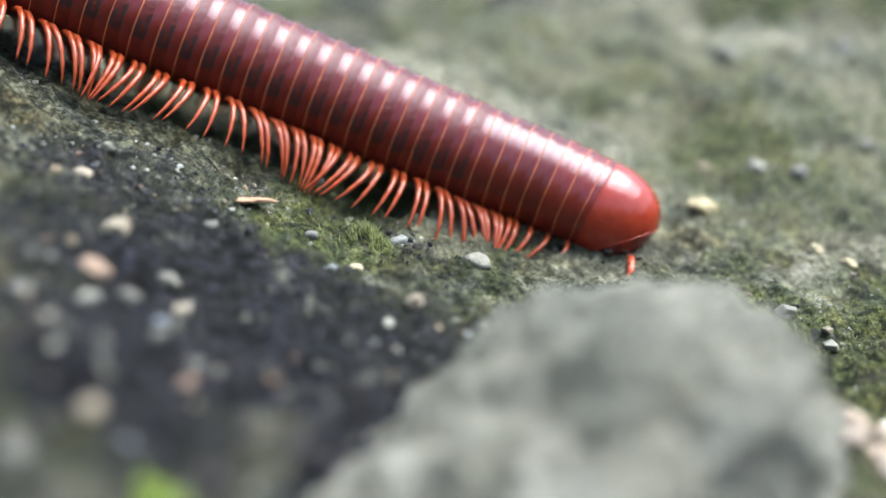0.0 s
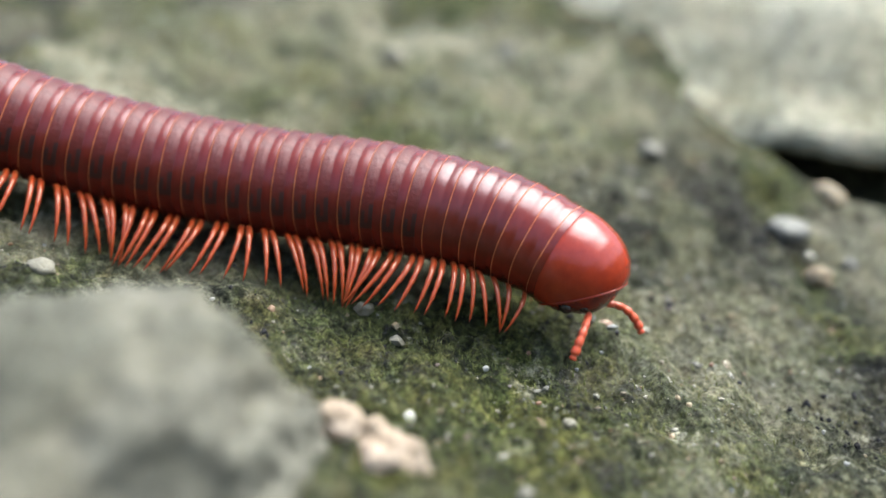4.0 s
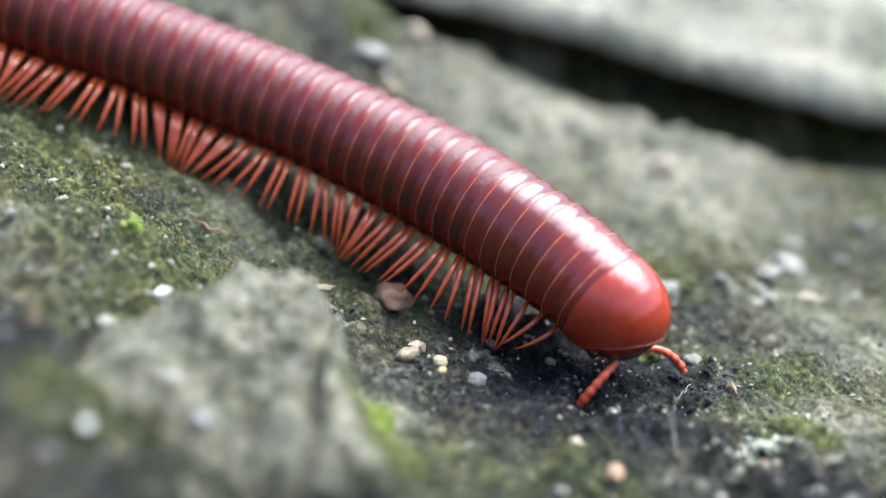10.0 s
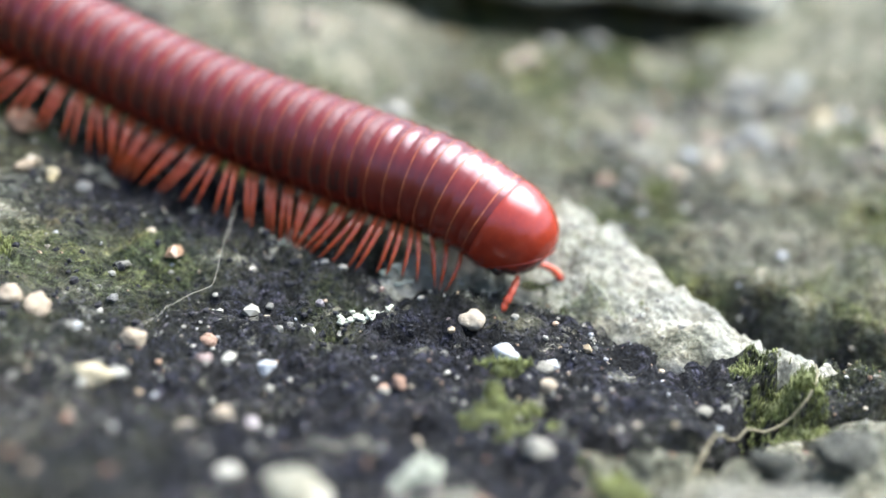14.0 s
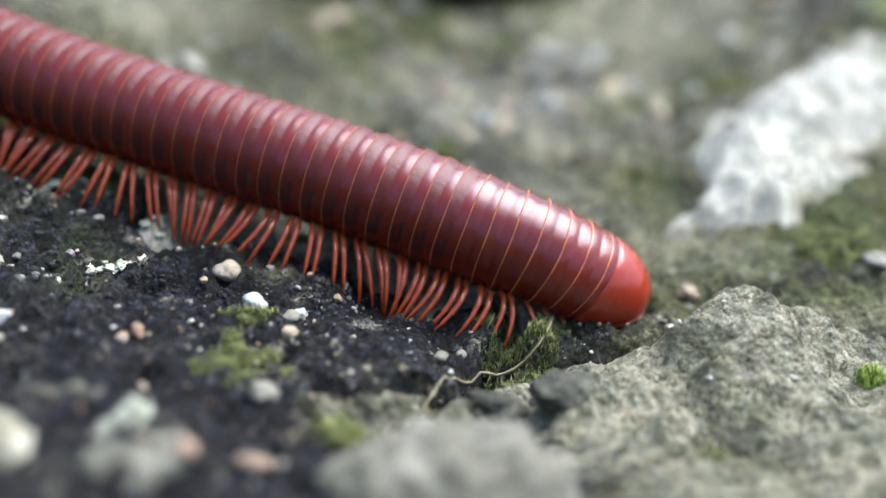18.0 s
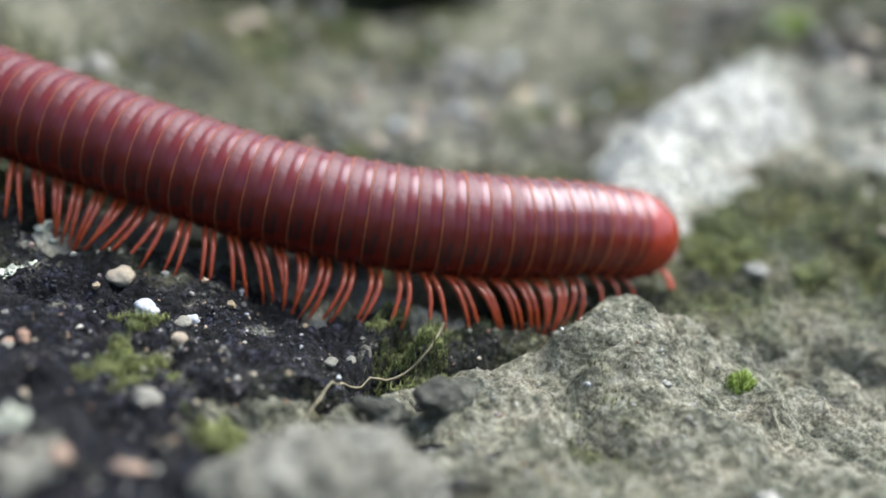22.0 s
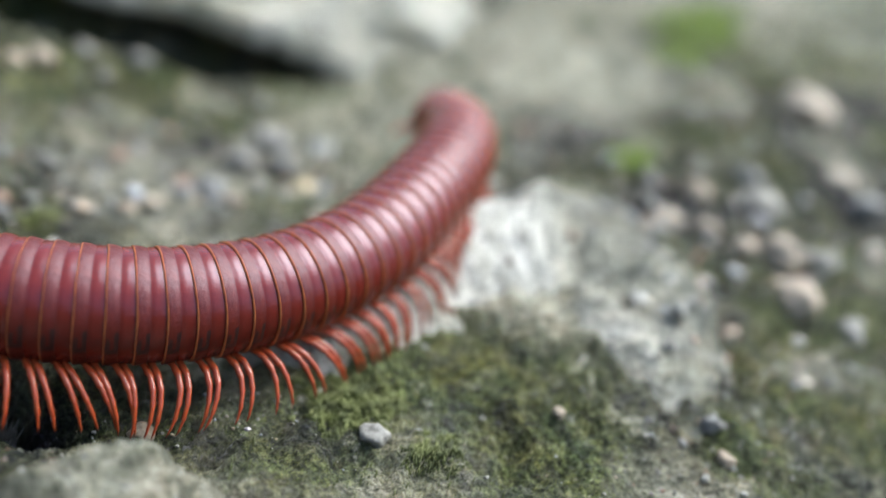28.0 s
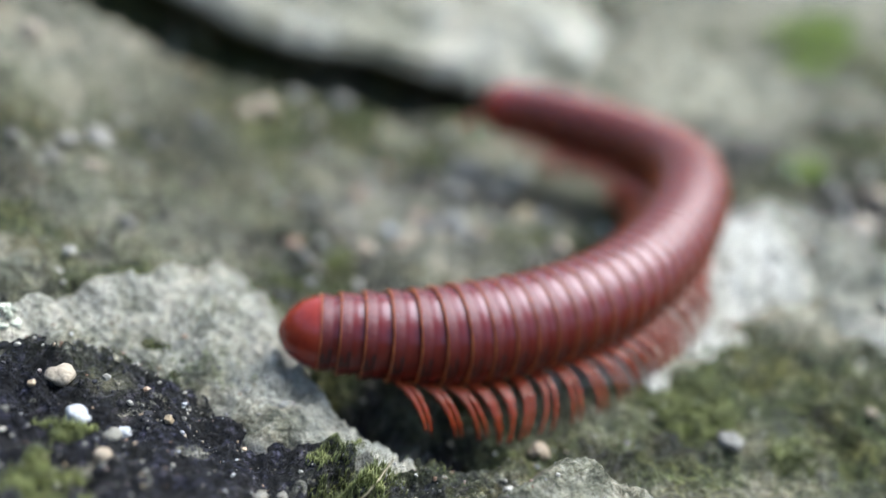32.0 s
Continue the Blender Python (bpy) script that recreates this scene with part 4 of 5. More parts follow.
spine(15.5, (72.0, 3.5, -13.0), (67.9, 7.2, -11.7), (63.9, 10.9, -10.8), (59.7, 14.7, -10.1), (55.5, 18.3, -9.5), (51.2, 21.9, -8.6), (46.8, 25.2, -7.4), (42.3, 28.3, -5.8), (37.7, 30.8, -3.9), (32.8, 32.9, -1.9), (27.8, 34.4, 0.2), (22.6, 35.2, 2.2))
spine(16, (73.4, 2.4, -13.5), (69.6, 5.6, -12.2), (65.6, 9.5, -11.0), (61.5, 13.2, -10.3), (57.3, 16.9, -9.8), (53.0, 20.5, -9.0), (48.6, 23.9, -8.0), (44.2, 27.0, -6.6), (39.6, 29.8, -4.8), (34.8, 32.1, -2.9), (29.9, 33.9, -0.8), (24.8, 35.0, 1.3))
spine(16.5, (74.9, 1.3, -14.1), (71.2, 4.1, -12.8), (67.4, 8.0, -11.4), (63.3, 11.8, -10.5), (59.1, 15.5, -9.9), (54.8, 19.1, -9.4), (50.4, 22.5, -8.5), (46.0, 25.8, -7.3), (41.5, 28.7, -5.7), (36.8, 31.3, -3.8), (31.9, 33.2, -1.8), (26.9, 34.6, 0.3))
spine(17, (76.2, 0.4, -14.3), (72.5, 3.0, -13.3), (68.6, 6.8, -11.9), (64.6, 10.6, -10.9), (60.4, 14.3, -10.3), (56.1, 17.9, -9.7), (51.7, 21.4, -8.9), (47.3, 24.8, -7.8), (42.9, 27.8, -6.3), (38.2, 30.5, -4.5), (33.4, 32.7, -2.6), (28.4, 34.3, -0.5))
spine(17.5, (78.6, -0.4, -14.0), (74.2, 2.0, -13.2), (70.0, 5.6, -12.0), (65.9, 9.4, -11.1), (61.7, 13.1, -10.5), (57.5, 16.8, -10.0), (53.1, 20.3, -9.3), (48.8, 23.7, -8.2), (44.3, 26.9, -6.8), (39.7, 29.7, -5.2), (35.0, 32.1, -3.3), (30.0, 33.9, -1.2))
spine(18, (81.0, -1.0, -13.6), (76.0, 1.1, -12.9), (71.6, 4.5, -12.0), (67.4, 8.1, -11.3), (63.1, 11.8, -10.8), (58.9, 15.5, -10.3), (54.6, 19.1, -9.6), (50.3, 22.5, -8.6), (45.8, 25.8, -7.3), (41.3, 28.8, -5.8), (36.6, 31.3, -4.0), (31.7, 33.3, -2.0))
spine(18.5, (82.3, -1.2, -13.3), (77.1, 0.8, -12.8), (72.5, 4.0, -12.0), (68.2, 7.5, -11.3), (63.9, 11.2, -10.8), (59.7, 14.8, -10.3), (55.4, 18.4, -9.6), (51.1, 21.9, -8.7), (46.7, 25.2, -7.5), (42.1, 28.3, -6.1), (37.5, 30.9, -4.4), (32.6, 33.0, -2.4))
spine(19, (83.1, -1.2, -13.0), (77.9, 0.7, -12.5), (73.2, 3.7, -11.8), (68.8, 7.2, -11.2), (64.4, 10.7, -10.8), (60.2, 14.4, -10.2), (55.9, 18.0, -9.6), (51.6, 21.5, -8.7), (47.2, 24.9, -7.6), (42.7, 27.9, -6.2), (38.0, 30.6, -4.6), (33.2, 32.8, -2.7))
spine(19.5, (83.7, -0.9, -12.4), (78.4, 0.8, -12.1), (73.6, 3.7, -11.6), (69.0, 7.0, -11.3), (64.6, 10.5, -10.9), (60.4, 14.1, -10.4), (56.1, 17.8, -9.7), (51.8, 21.3, -8.8), (47.4, 24.7, -7.7), (42.9, 27.8, -6.3), (38.3, 30.5, -4.7), (33.4, 32.7, -2.9))
spine(20, (85.2, -0.8, -11.8), (79.8, 0.7, -11.6), (74.8, 3.2, -11.4), (70.0, 6.2, -11.3), (65.6, 9.7, -11.1), (61.3, 13.3, -10.6), (57.0, 16.9, -9.9), (52.8, 20.5, -9.0), (48.4, 23.9, -7.9), (44.0, 27.1, -6.6), (39.3, 29.9, -5.1), (34.5, 32.3, -3.3))
spine(20.5, (86.5, -0.5, -11.4), (81.0, 0.5, -11.5), (75.8, 2.7, -11.6), (71.0, 5.6, -11.5), (66.4, 9.0, -11.2), (62.1, 12.6, -10.7), (57.9, 16.2, -10.0), (53.6, 19.8, -9.2), (49.3, 23.3, -8.1), (44.8, 26.5, -6.9), (40.2, 29.4, -5.4), (35.5, 31.9, -3.7))
spine(21, (88.4, -0.3, -10.8), (82.8, 0.4, -11.2), (77.4, 2.1, -11.5), (72.4, 4.7, -11.7), (67.8, 7.9, -11.4), (63.4, 11.4, -10.9), (59.2, 15.0, -10.3), (54.9, 18.7, -9.5), (50.6, 22.2, -8.5), (46.2, 25.5, -7.3), (41.7, 28.5, -5.9), (37.0, 31.2, -4.3))
spine(21.5, (89.1, -0.2, -10.8), (83.7, 0.3, -11.1), (78.3, 1.9, -11.5), (73.2, 4.3, -11.7), (68.6, 7.5, -11.5), (64.1, 10.9, -11.0), (59.8, 14.5, -10.4), (55.6, 18.1, -9.6), (51.3, 21.6, -8.7), (46.9, 25.0, -7.5), (42.4, 28.1, -6.1), (37.7, 30.8, -4.6))
spine(22, (89.6, -0.2, -10.7), (84.4, 0.3, -11.1), (79.0, 1.8, -11.5), (73.9, 4.1, -11.7), (69.1, 7.1, -11.5), (64.7, 10.5, -11.0), (60.3, 14.1, -10.4), (56.0, 17.7, -9.7), (51.8, 21.2, -8.8), (47.4, 24.6, -7.6), (42.9, 27.8, -6.3), (38.3, 30.5, -4.8))
spine(22.5, (90.3, -0.1, -10.6), (85.0, 0.3, -11.0), (79.5, 1.7, -11.3), (74.4, 4.0, -11.5), (69.6, 6.9, -11.3), (65.1, 10.3, -10.8), (60.8, 13.9, -10.3), (56.5, 17.4, -9.6), (52.2, 21.0, -8.7), (47.8, 24.4, -7.7), (43.3, 27.5, -6.4), (38.6, 30.3, -4.9))
spine(23, (92.3, 0.1, -10.4), (86.7, 0.2, -10.8), (81.2, 1.3, -11.1), (75.9, 3.4, -11.4), (71.0, 6.1, -11.2), (66.5, 9.4, -10.8), (62.1, 12.9, -10.2), (57.8, 16.5, -9.6), (53.4, 20.0, -8.9), (49.1, 23.4, -7.9), (44.6, 26.7, -6.8), (40.0, 29.6, -5.4))
spine(23.5, (94.9, 0.9, -9.6), (89.3, 0.2, -10.4), (83.8, 0.8, -10.8), (78.4, 2.4, -11.1), (73.3, 4.9, -11.1), (68.6, 7.9, -10.8), (64.1, 11.4, -10.4), (59.8, 14.9, -9.8), (55.4, 18.4, -9.2), (51.1, 21.9, -8.4), (46.6, 25.2, -7.3), (42.1, 28.3, -6.1))
spine(24, (99.0, 2.8, -8.4), (93.8, 0.9, -9.4), (88.3, 0.5, -10.2), (82.7, 1.2, -10.7), (77.4, 2.9, -11.0), (72.4, 5.5, -10.9), (67.7, 8.7, -10.6), (63.3, 12.1, -10.1), (58.9, 15.7, -9.6), (54.6, 19.2, -9.0), (50.2, 22.6, -8.2), (45.7, 25.9, -7.1))
spine(24.5, (102.4, 5.8, -6.9), (97.9, 2.6, -8.2), (92.6, 1.2, -9.3), (87.1, 0.7, -10.4), (81.6, 1.4, -11.1), (76.3, 3.3, -11.2), (71.4, 6.2, -10.9), (66.9, 9.4, -10.4), (62.4, 12.9, -10.0), (58.0, 16.4, -9.5), (53.7, 19.9, -8.9), (49.3, 23.3, -8.0))
spine(25, (103.6, 8.4, -5.9), (99.8, 4.5, -7.3), (94.9, 2.2, -8.7), (89.5, 1.1, -10.0), (84.0, 1.1, -10.9), (78.6, 2.4, -11.3), (73.5, 4.8, -11.2), (68.8, 7.9, -10.8), (64.3, 11.3, -10.4), (59.9, 14.8, -9.9), (55.6, 18.4, -9.2), (51.2, 21.8, -8.4))
spine(25.5, (104.7, 11.1, -4.8), (101.4, 6.8, -6.3), (97.0, 3.7, -7.8), (91.9, 1.8, -9.3), (86.5, 1.1, -10.6), (80.9, 1.7, -11.3), (75.7, 3.7, -11.4), (70.8, 6.5, -11.1), (66.2, 9.8, -10.7), (61.8, 13.3, -10.2), (57.5, 16.8, -9.6), (53.1, 20.3, -8.9))
spine(26, (105.6, 13.8, -3.7), (102.8, 9.1, -5.0), (98.8, 5.6, -6.7), (94.1, 3.0, -8.4), (88.9, 1.5, -10.1), (83.4, 1.4, -11.1), (77.9, 2.7, -11.5), (72.9, 5.2, -11.4), (68.2, 8.3, -11.1), (63.7, 11.7, -10.6), (59.4, 15.2, -10.0), (55.0, 18.8, -9.3))
spine(26.5, (106.3, 16.6, -2.9), (104.1, 11.6, -3.9), (100.3, 7.7, -5.5), (96.0, 4.7, -7.4), (91.2, 2.3, -9.3), (85.8, 1.4, -10.7), (80.3, 2.0, -11.5), (75.1, 4.0, -11.6), (70.2, 6.8, -11.4), (65.6, 10.1, -11.0), (61.3, 13.6, -10.4), (56.9, 17.2, -9.8))
spine(27, (106.1, 19.8, -2.7), (104.5, 14.5, -3.4), (101.4, 10.0, -4.8), (97.7, 6.2, -6.8), (93.3, 3.2, -8.6), (88.1, 1.7, -10.2), (82.5, 1.8, -11.0), (77.1, 3.3, -11.5), (72.1, 5.7, -11.5), (67.4, 8.9, -11.3), (62.9, 12.3, -10.8), (58.6, 15.8, -10.1))
spine(27.5, (106.0, 22.4, -2.3), (104.9, 16.9, -2.7), (102.1, 12.2, -3.9), (98.6, 8.1, -5.7), (94.4, 4.7, -7.8), (89.4, 2.6, -9.4), (84.0, 2.1, -10.5), (78.5, 3.1, -11.2), (73.3, 5.3, -11.5), (68.5, 8.2, -11.4), (63.9, 11.5, -11.0), (59.6, 15.0, -10.4))
spine(28, (105.7, 24.9, -2.1), (105.1, 19.3, -2.2), (102.7, 14.3, -3.1), (99.3, 10.0, -4.8), (95.4, 6.3, -6.8), (90.7, 3.7, -8.6), (85.4, 2.6, -9.9), (79.9, 3.1, -10.8), (74.5, 4.9, -11.4), (69.6, 7.6, -11.4), (65.0, 10.8, -11.2), (60.5, 14.2, -10.7))
spine(28.5, (105.3, 27.2, -2.4), (105.4, 21.6, -2.2), (103.3, 16.4, -2.8), (100.2, 11.8, -4.2), (96.4, 7.9, -6.0), (92.0, 4.9, -7.9), (86.8, 3.3, -9.3), (81.3, 3.2, -10.5), (75.9, 4.6, -11.2), (70.8, 7.1, -11.4), (66.1, 10.1, -11.3), (61.5, 13.5, -10.9))
spine(29, (104.9, 29.3, -2.8), (105.5, 23.8, -2.4), (103.9, 18.4, -2.7), (101.0, 13.7, -3.8), (97.4, 9.5, -5.5), (93.1, 6.2, -7.2), (88.1, 4.1, -8.7), (82.7, 3.5, -10.1), (77.2, 4.5, -11.0), (72.0, 6.6, -11.4), (67.2, 9.5, -11.4), (62.6, 12.7, -11.0))
spine(29.5, (104.7, 30.5, -3.2), (105.8, 25.1, -2.6), (104.8, 19.6, -2.5), (102.1, 14.7, -3.4), (98.4, 10.6, -5.0), (94.2, 7.2, -6.8), (89.4, 4.8, -8.5), (84.1, 3.8, -10.0), (78.6, 4.4, -10.9), (73.3, 6.2, -11.3), (68.3, 8.9, -11.4), (63.6, 12.0, -11.2))
spine(30, (104.4, 31.6, -3.6), (105.9, 26.3, -2.9), (105.6, 20.7, -2.4), (103.2, 15.7, -3.0), (99.5, 11.6, -4.5), (95.3, 8.2, -6.4), (90.6, 5.6, -8.2), (85.5, 4.1, -9.8), (80.0, 4.3, -10.9), (74.6, 5.9, -11.3), (69.5, 8.4, -11.4), (64.7, 11.3, -11.3))
spine(30.5, (103.7, 34.0, -4.0), (105.7, 28.8, -3.3), (106.2, 23.2, -2.6), (104.5, 17.9, -2.8), (101.1, 13.5, -4.0), (97.1, 9.9, -5.7), (92.7, 6.9, -7.5), (87.8, 4.8, -9.3), (82.4, 4.2, -10.6), (76.9, 5.2, -11.4), (71.7, 7.2, -11.8), (66.7, 9.9, -11.8))
spine(31, (102.1, 37.1, -5.0), (104.7, 32.2, -4.1), (106.4, 26.9, -2.9), (106.3, 21.4, -2.2), (103.8, 16.4, -2.9), (100.2, 12.4, -4.5), (96.1, 9.0, -6.3), (91.5, 6.3, -8.1), (86.4, 4.6, -9.7), (80.9, 4.6, -10.7), (75.4, 5.9, -11.3), (70.3, 8.1, -11.7))
spine(31.5, (100.6, 39.6, -4.8), (103.5, 34.8, -4.2), (105.7, 29.7, -3.4), (106.5, 24.1, -2.8), (105.1, 18.7, -2.9), (101.9, 14.2, -4.0), (98.0, 10.5, -5.6), (93.7, 7.4, -7.3), (88.8, 5.3, -9.0), (83.4, 4.5, -10.4), (77.9, 5.1, -11.5), (72.6, 6.9, -12.1))
spine(32, (99.6, 41.3, -4.5), (102.6, 36.6, -3.9), (105.1, 31.6, -3.5), (106.4, 26.1, -3.2), (105.7, 20.6, -3.2), (103.0, 15.7, -3.9), (99.3, 11.6, -5.2), (95.1, 8.2, -6.8), (90.3, 5.8, -8.5), (85.1, 4.7, -10.1), (79.6, 4.8, -11.5), (74.2, 6.1, -12.4))


def nod(t):
    """How far the head hangs down at t, in millimetres."""
    return float(np.interp(t, (0, 5.5, 7, 9, 12, 14, 20, 21.5, 22.5, 24, 32), (1.2, 1.3, 1.7, 1.5, 1.8, 2.1, 2.6, 1.7, 1.0, 0.8, 0.8)))


def along(points, far, hang):
    """Place and heading at a length behind the front of the head."""
    n = len(points)
    seg = np.linalg.norm(np.diff(points, axis=0), axis=1)
    cum = np.concatenate([[0], np.cumsum(seg)])
    u = float(np.interp(far, cum, np.arange(n)))
    if far > cum[-1]:
        u = n - 1 + (far - cum[-1]) / seg[-1]

    def at(q):
        q0 = min(max(q, 0), n - 1 - 1e-6)
        i = int(q0)
        f = q0 - i
        p0, p1, p2, p3 = points[max(i - 1, 0)], points[i], points[i + 1], points[min(i + 2, n - 1)]
        p = 0.5 * (2 * p1 + (p2 - p0) * f + (2 * p0 - 5 * p1 + 4 * p2 - p3) * f * f + (3 * p1 - p0 - 3 * p2 + p3) * f ** 3)
        return p + (q - q0) * (points[-1] - points[-2]) if q > q0 else p + (q - q0) * (points[1] - points[0])
    def bowed(q):
        p = np.array(at(q))
        back = max(0.0, 1 - (far + (q - u) * seg[0]) / 6.8)
        p[2] -= hang * back * back
        return p
    p, d = bowed(u), bowed(u - 0.12) - bowed(u + 0.12)
    return Vector(p), Vector(d).normalized()


def stance(p, d, drop=0.0):
    """A pose in metres at p, with x along d and z up."""
    side = Vector((0, 0, 1)).cross(d).normalized()
    up = d.cross(side).normalized()
    m = Matrix((d, side, up)).transposed().to_4x4()
    m.translation = (p + up * drop) * MM
    return m


def ring_mesh(name, mats, k=1.0):
    R = RADIUS * k
    prof = [(1.05, 0.940 * R), (0.80, 0.955 * R), (0.55, 0.966 * R), (0.30, 0.972 * R), (0.10, 0.972 * R), (0.03, 0.964 * R), (-0.05, 0.970 * R), (-0.16, 0.985 * R), (-0.32, 0.996 * R), (-0.46, 1.000 * R), (-0.53, 1.001 * R), (-0.59, 0.994 * R), (-0.60, 0.975 * R), (-0.58, 0.93 * R)]
    n = 56
    v, f = lathe(prof, n)
    slot_of = [1, 1, 1, 1, 1, 0, 0, 0, 0, 0, 2, 2, 2]
    # a brown spot on each flank, on the rear part of the ring
    rng = random.Random(len(name))
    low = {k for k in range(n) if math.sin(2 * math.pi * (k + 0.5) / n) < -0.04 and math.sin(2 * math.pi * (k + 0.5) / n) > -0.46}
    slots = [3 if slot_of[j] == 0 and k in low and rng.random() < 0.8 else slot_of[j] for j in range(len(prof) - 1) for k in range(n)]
    v = [(x + 0.012 * math.sin(5 * math.atan2(z, y)), y, z if z > -0.86 * R else -0.86 * R + (z + 0.86 * R) * 0.35) for x, y, z in v]
    return mesh_of(name, v, f, mats, True, slots)


def leg_mesh(side):
    pts = [(0, 0, 0), (0.04, 0.50, 0.02), (0.06, 0.58, 0.01), (0.12, 1.20, -0.10), (0.15, 1.30, -0.14), (0.17, 1.84, -0.48), (0.18, 1.91, -0.55), (0.16, 2.28, -1.06), (0.15, 2.33, -1.16), (0.10, 2.55, -1.70), (0.09, 2.57, -1.79), (0.02, 2.65, -2.22), (-0.04, 2.66, -2.52)]
    v, f = tube([(x, y * side, z) for x, y, z in pts], [0.14, 0.165, 0.135, 0.175, 0.145, 0.160, 0.128, 0.135, 0.105, 0.104, 0.076, 0.058, 0.016], 7)
    return mesh_of("leg", v, f, [M_LEG])


def antenna_mesh(side):
    """A beaded feeler: one tube that swells at each of its joints."""
    pts, radii = [], []
    p, heading = Vector((0, 0, 0)), Vector((0.84, 0.52 * side, 0.16)).normalized()
    for ln, r in [(0.30, 0.15), (0.46, 0.18), (0.46, 0.19), (0.44, 0.20), (0.44, 0.21), (0.42, 0.22), (0.24, 0.17)]:
        for f, k in ((0.0, 0.66), (0.25, 0.88), (0.7, 1.0), (0.92, 0.86)):
            pts.append(p + heading * ln * f)
            radii.append(r * k)
        p = p + heading * ln
        heading = (heading + Vector((-0.05, -0.06 * side, -0.34))).normalized()
    v, f = tube(pts + [p], radii + [0.05], 10)
    return mesh_of("antenna", v, f, [M_FEELER])


def build_millipede():
    top = tagged(new("millipede"), "coral-red ringed millipede with orange legs crawling over rock", "millipede")
    rings = []
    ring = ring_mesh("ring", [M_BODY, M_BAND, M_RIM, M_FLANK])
    front = ring_mesh("front_ring", [M_GLOSS, M_GLOSS, M_RIM, M_GLOSS])
    second = ring_mesh("second_ring", [M_BLUSH, M_BLUSH, M_RIM, M_BLUSH])
    legs = {s: leg_mesh(s) for s in (1, -1)}
    for k in range(RINGS):
        size = 1.0
        if k < 9:
            size = 0.88 + 0.12 * (k / 9) ** 0.75
        if k > RINGS - 7:
            size = 1.0 - 0.030 * (k - (RINGS - 7)) ** 1.25
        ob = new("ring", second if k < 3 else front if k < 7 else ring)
        ob.scale = (1, size, size)
        under(ob, top)
        far = 3.05 + sum(0.80 + 0.33 * min(1, q / 9) for q in range(k))
        rings.append((ob, far))
        if 1 <= k < RINGS - 3:
            for pair in ((0,) if k < 4 else (0, 1)):
                for side in (1, -1):
                    lg = new("leg", legs[side])
                    under(lg, ob)
                    lg.scale = [min(1.0, 0.66 + 0.06 * k)] * 3
                    LEGS.append((lg, k, pair, side))
    # head: the smooth collar, the face below it, eyes and feelers
    R = RADIUS
    knots = [(-0.22, 0.885), (-0.2, 0.920), (-0.12, 0.936), (0.1, 0.938), (0.3, 0.934), (0.8, 0.908), (1.5, 0.832), (2.1, 0.712), (2.55, 0.555), (2.85, 0.355), (2.97, 0.15), (3.0, 0.004)]
    kx, kr = [q[0] for q in knots], [q[1] * 0.945 * R for q in knots]
    steps = [-0.22, -0.2, -0.12, 0.1] + [0.3 + 0.15 * q for q in range(16)] + [2.65, 2.75, 2.85, 2.92, 2.97, 3.0]
    prof = [(x, float(np.interp(x, kx, kr))) for x in steps]
    v, f = lathe(prof, 72)

    def below(q):
        """How far a point of the head lies in front of the collar's slanting lower edge."""
        return 0.92 * (q[0] - 2.55) - q[2]
    keep = [q for q in f if min(below(v[k]) for k in q) < 0]
    collar = new("collar", mesh_of("collar", v, keep, [M_HEAD]))
    under(collar, top, "smooth glossy coral-red collar")
    rings.append((collar, 3.05))
    fv = [(x * 0.97 - 0.05, y * 0.93, z * 0.95 - 0.04) for x, y, z in v]
    face = new("face", mesh_of("face", fv, [q for q in f if max(below(v[k]) for k in q) > -0.6], [M_FACE]))
    under(face, collar, "dark red face below the collar")
    lip = []
    for q in range(97):
        a = 2 * math.pi * q / 96
        lo, hi = 0.0, 3.0
        for _ in range(24):
            x = 0.5 * (lo + hi)
            r = float(np.interp(x, kx, kr))
            lo, hi = (x, hi) if below((x, 0, r * math.sin(a))) < 0 else (lo, x)
        lip.append((lo, r * math.cos(a), r * math.sin(a)))
    lv, lf = tube(lip, [0.042] * len(lip), 6)
    under(new("collar_rim", mesh_of("collar_rim", lv, lf, [M_HEAD])), collar, "thin red rim of the collar")
    bv, bf = BALLS[3]
    for side in (1, -1):
        eye = new("eye", mesh_of("eye", bv * np.array((0.30, 0.14, 0.26)) + np.array((1.35, 1.42 * side, -1.54)), bf, [M_EYE]))
        under(eye, collar, "small black eye")
        pit = new("antenna_socket", mesh_of("antenna_socket", bv * np.array((0.22, 0.16, 0.18)) + np.array((2.00, 1.12 * side, -1.20)), bf, [M_EYE]))
        under(pit, collar)
        an = new("antenna", antenna_mesh(side))
        under(an, collar, "beaded orange antenna")
        an.matrix_basis = pose(2.3 * MM, 0.85 * side * MM, -1.4 * MM)
        FEELERS.append((an, side))
    # tail cap
    prof = [(0.5, 0.70 * R), (0.0, 0.68 * R), (-0.7, 0.58 * R), (-1.3, 0.40 * R), (-1.7, 0.18 * R), (-1.8, 0.01)]
    v, f = lathe(prof, 40)
    tail = new("tail_cap", mesh_of("tail_cap", v, f, [M_HEAD]))
    under(tail, top)
    rings.append((tail, rings[RINGS - 1][1] + 1.0))
    return top, rings


LEGS, FEELERS = [], []
millipede, RING_ROWS = build_millipede()


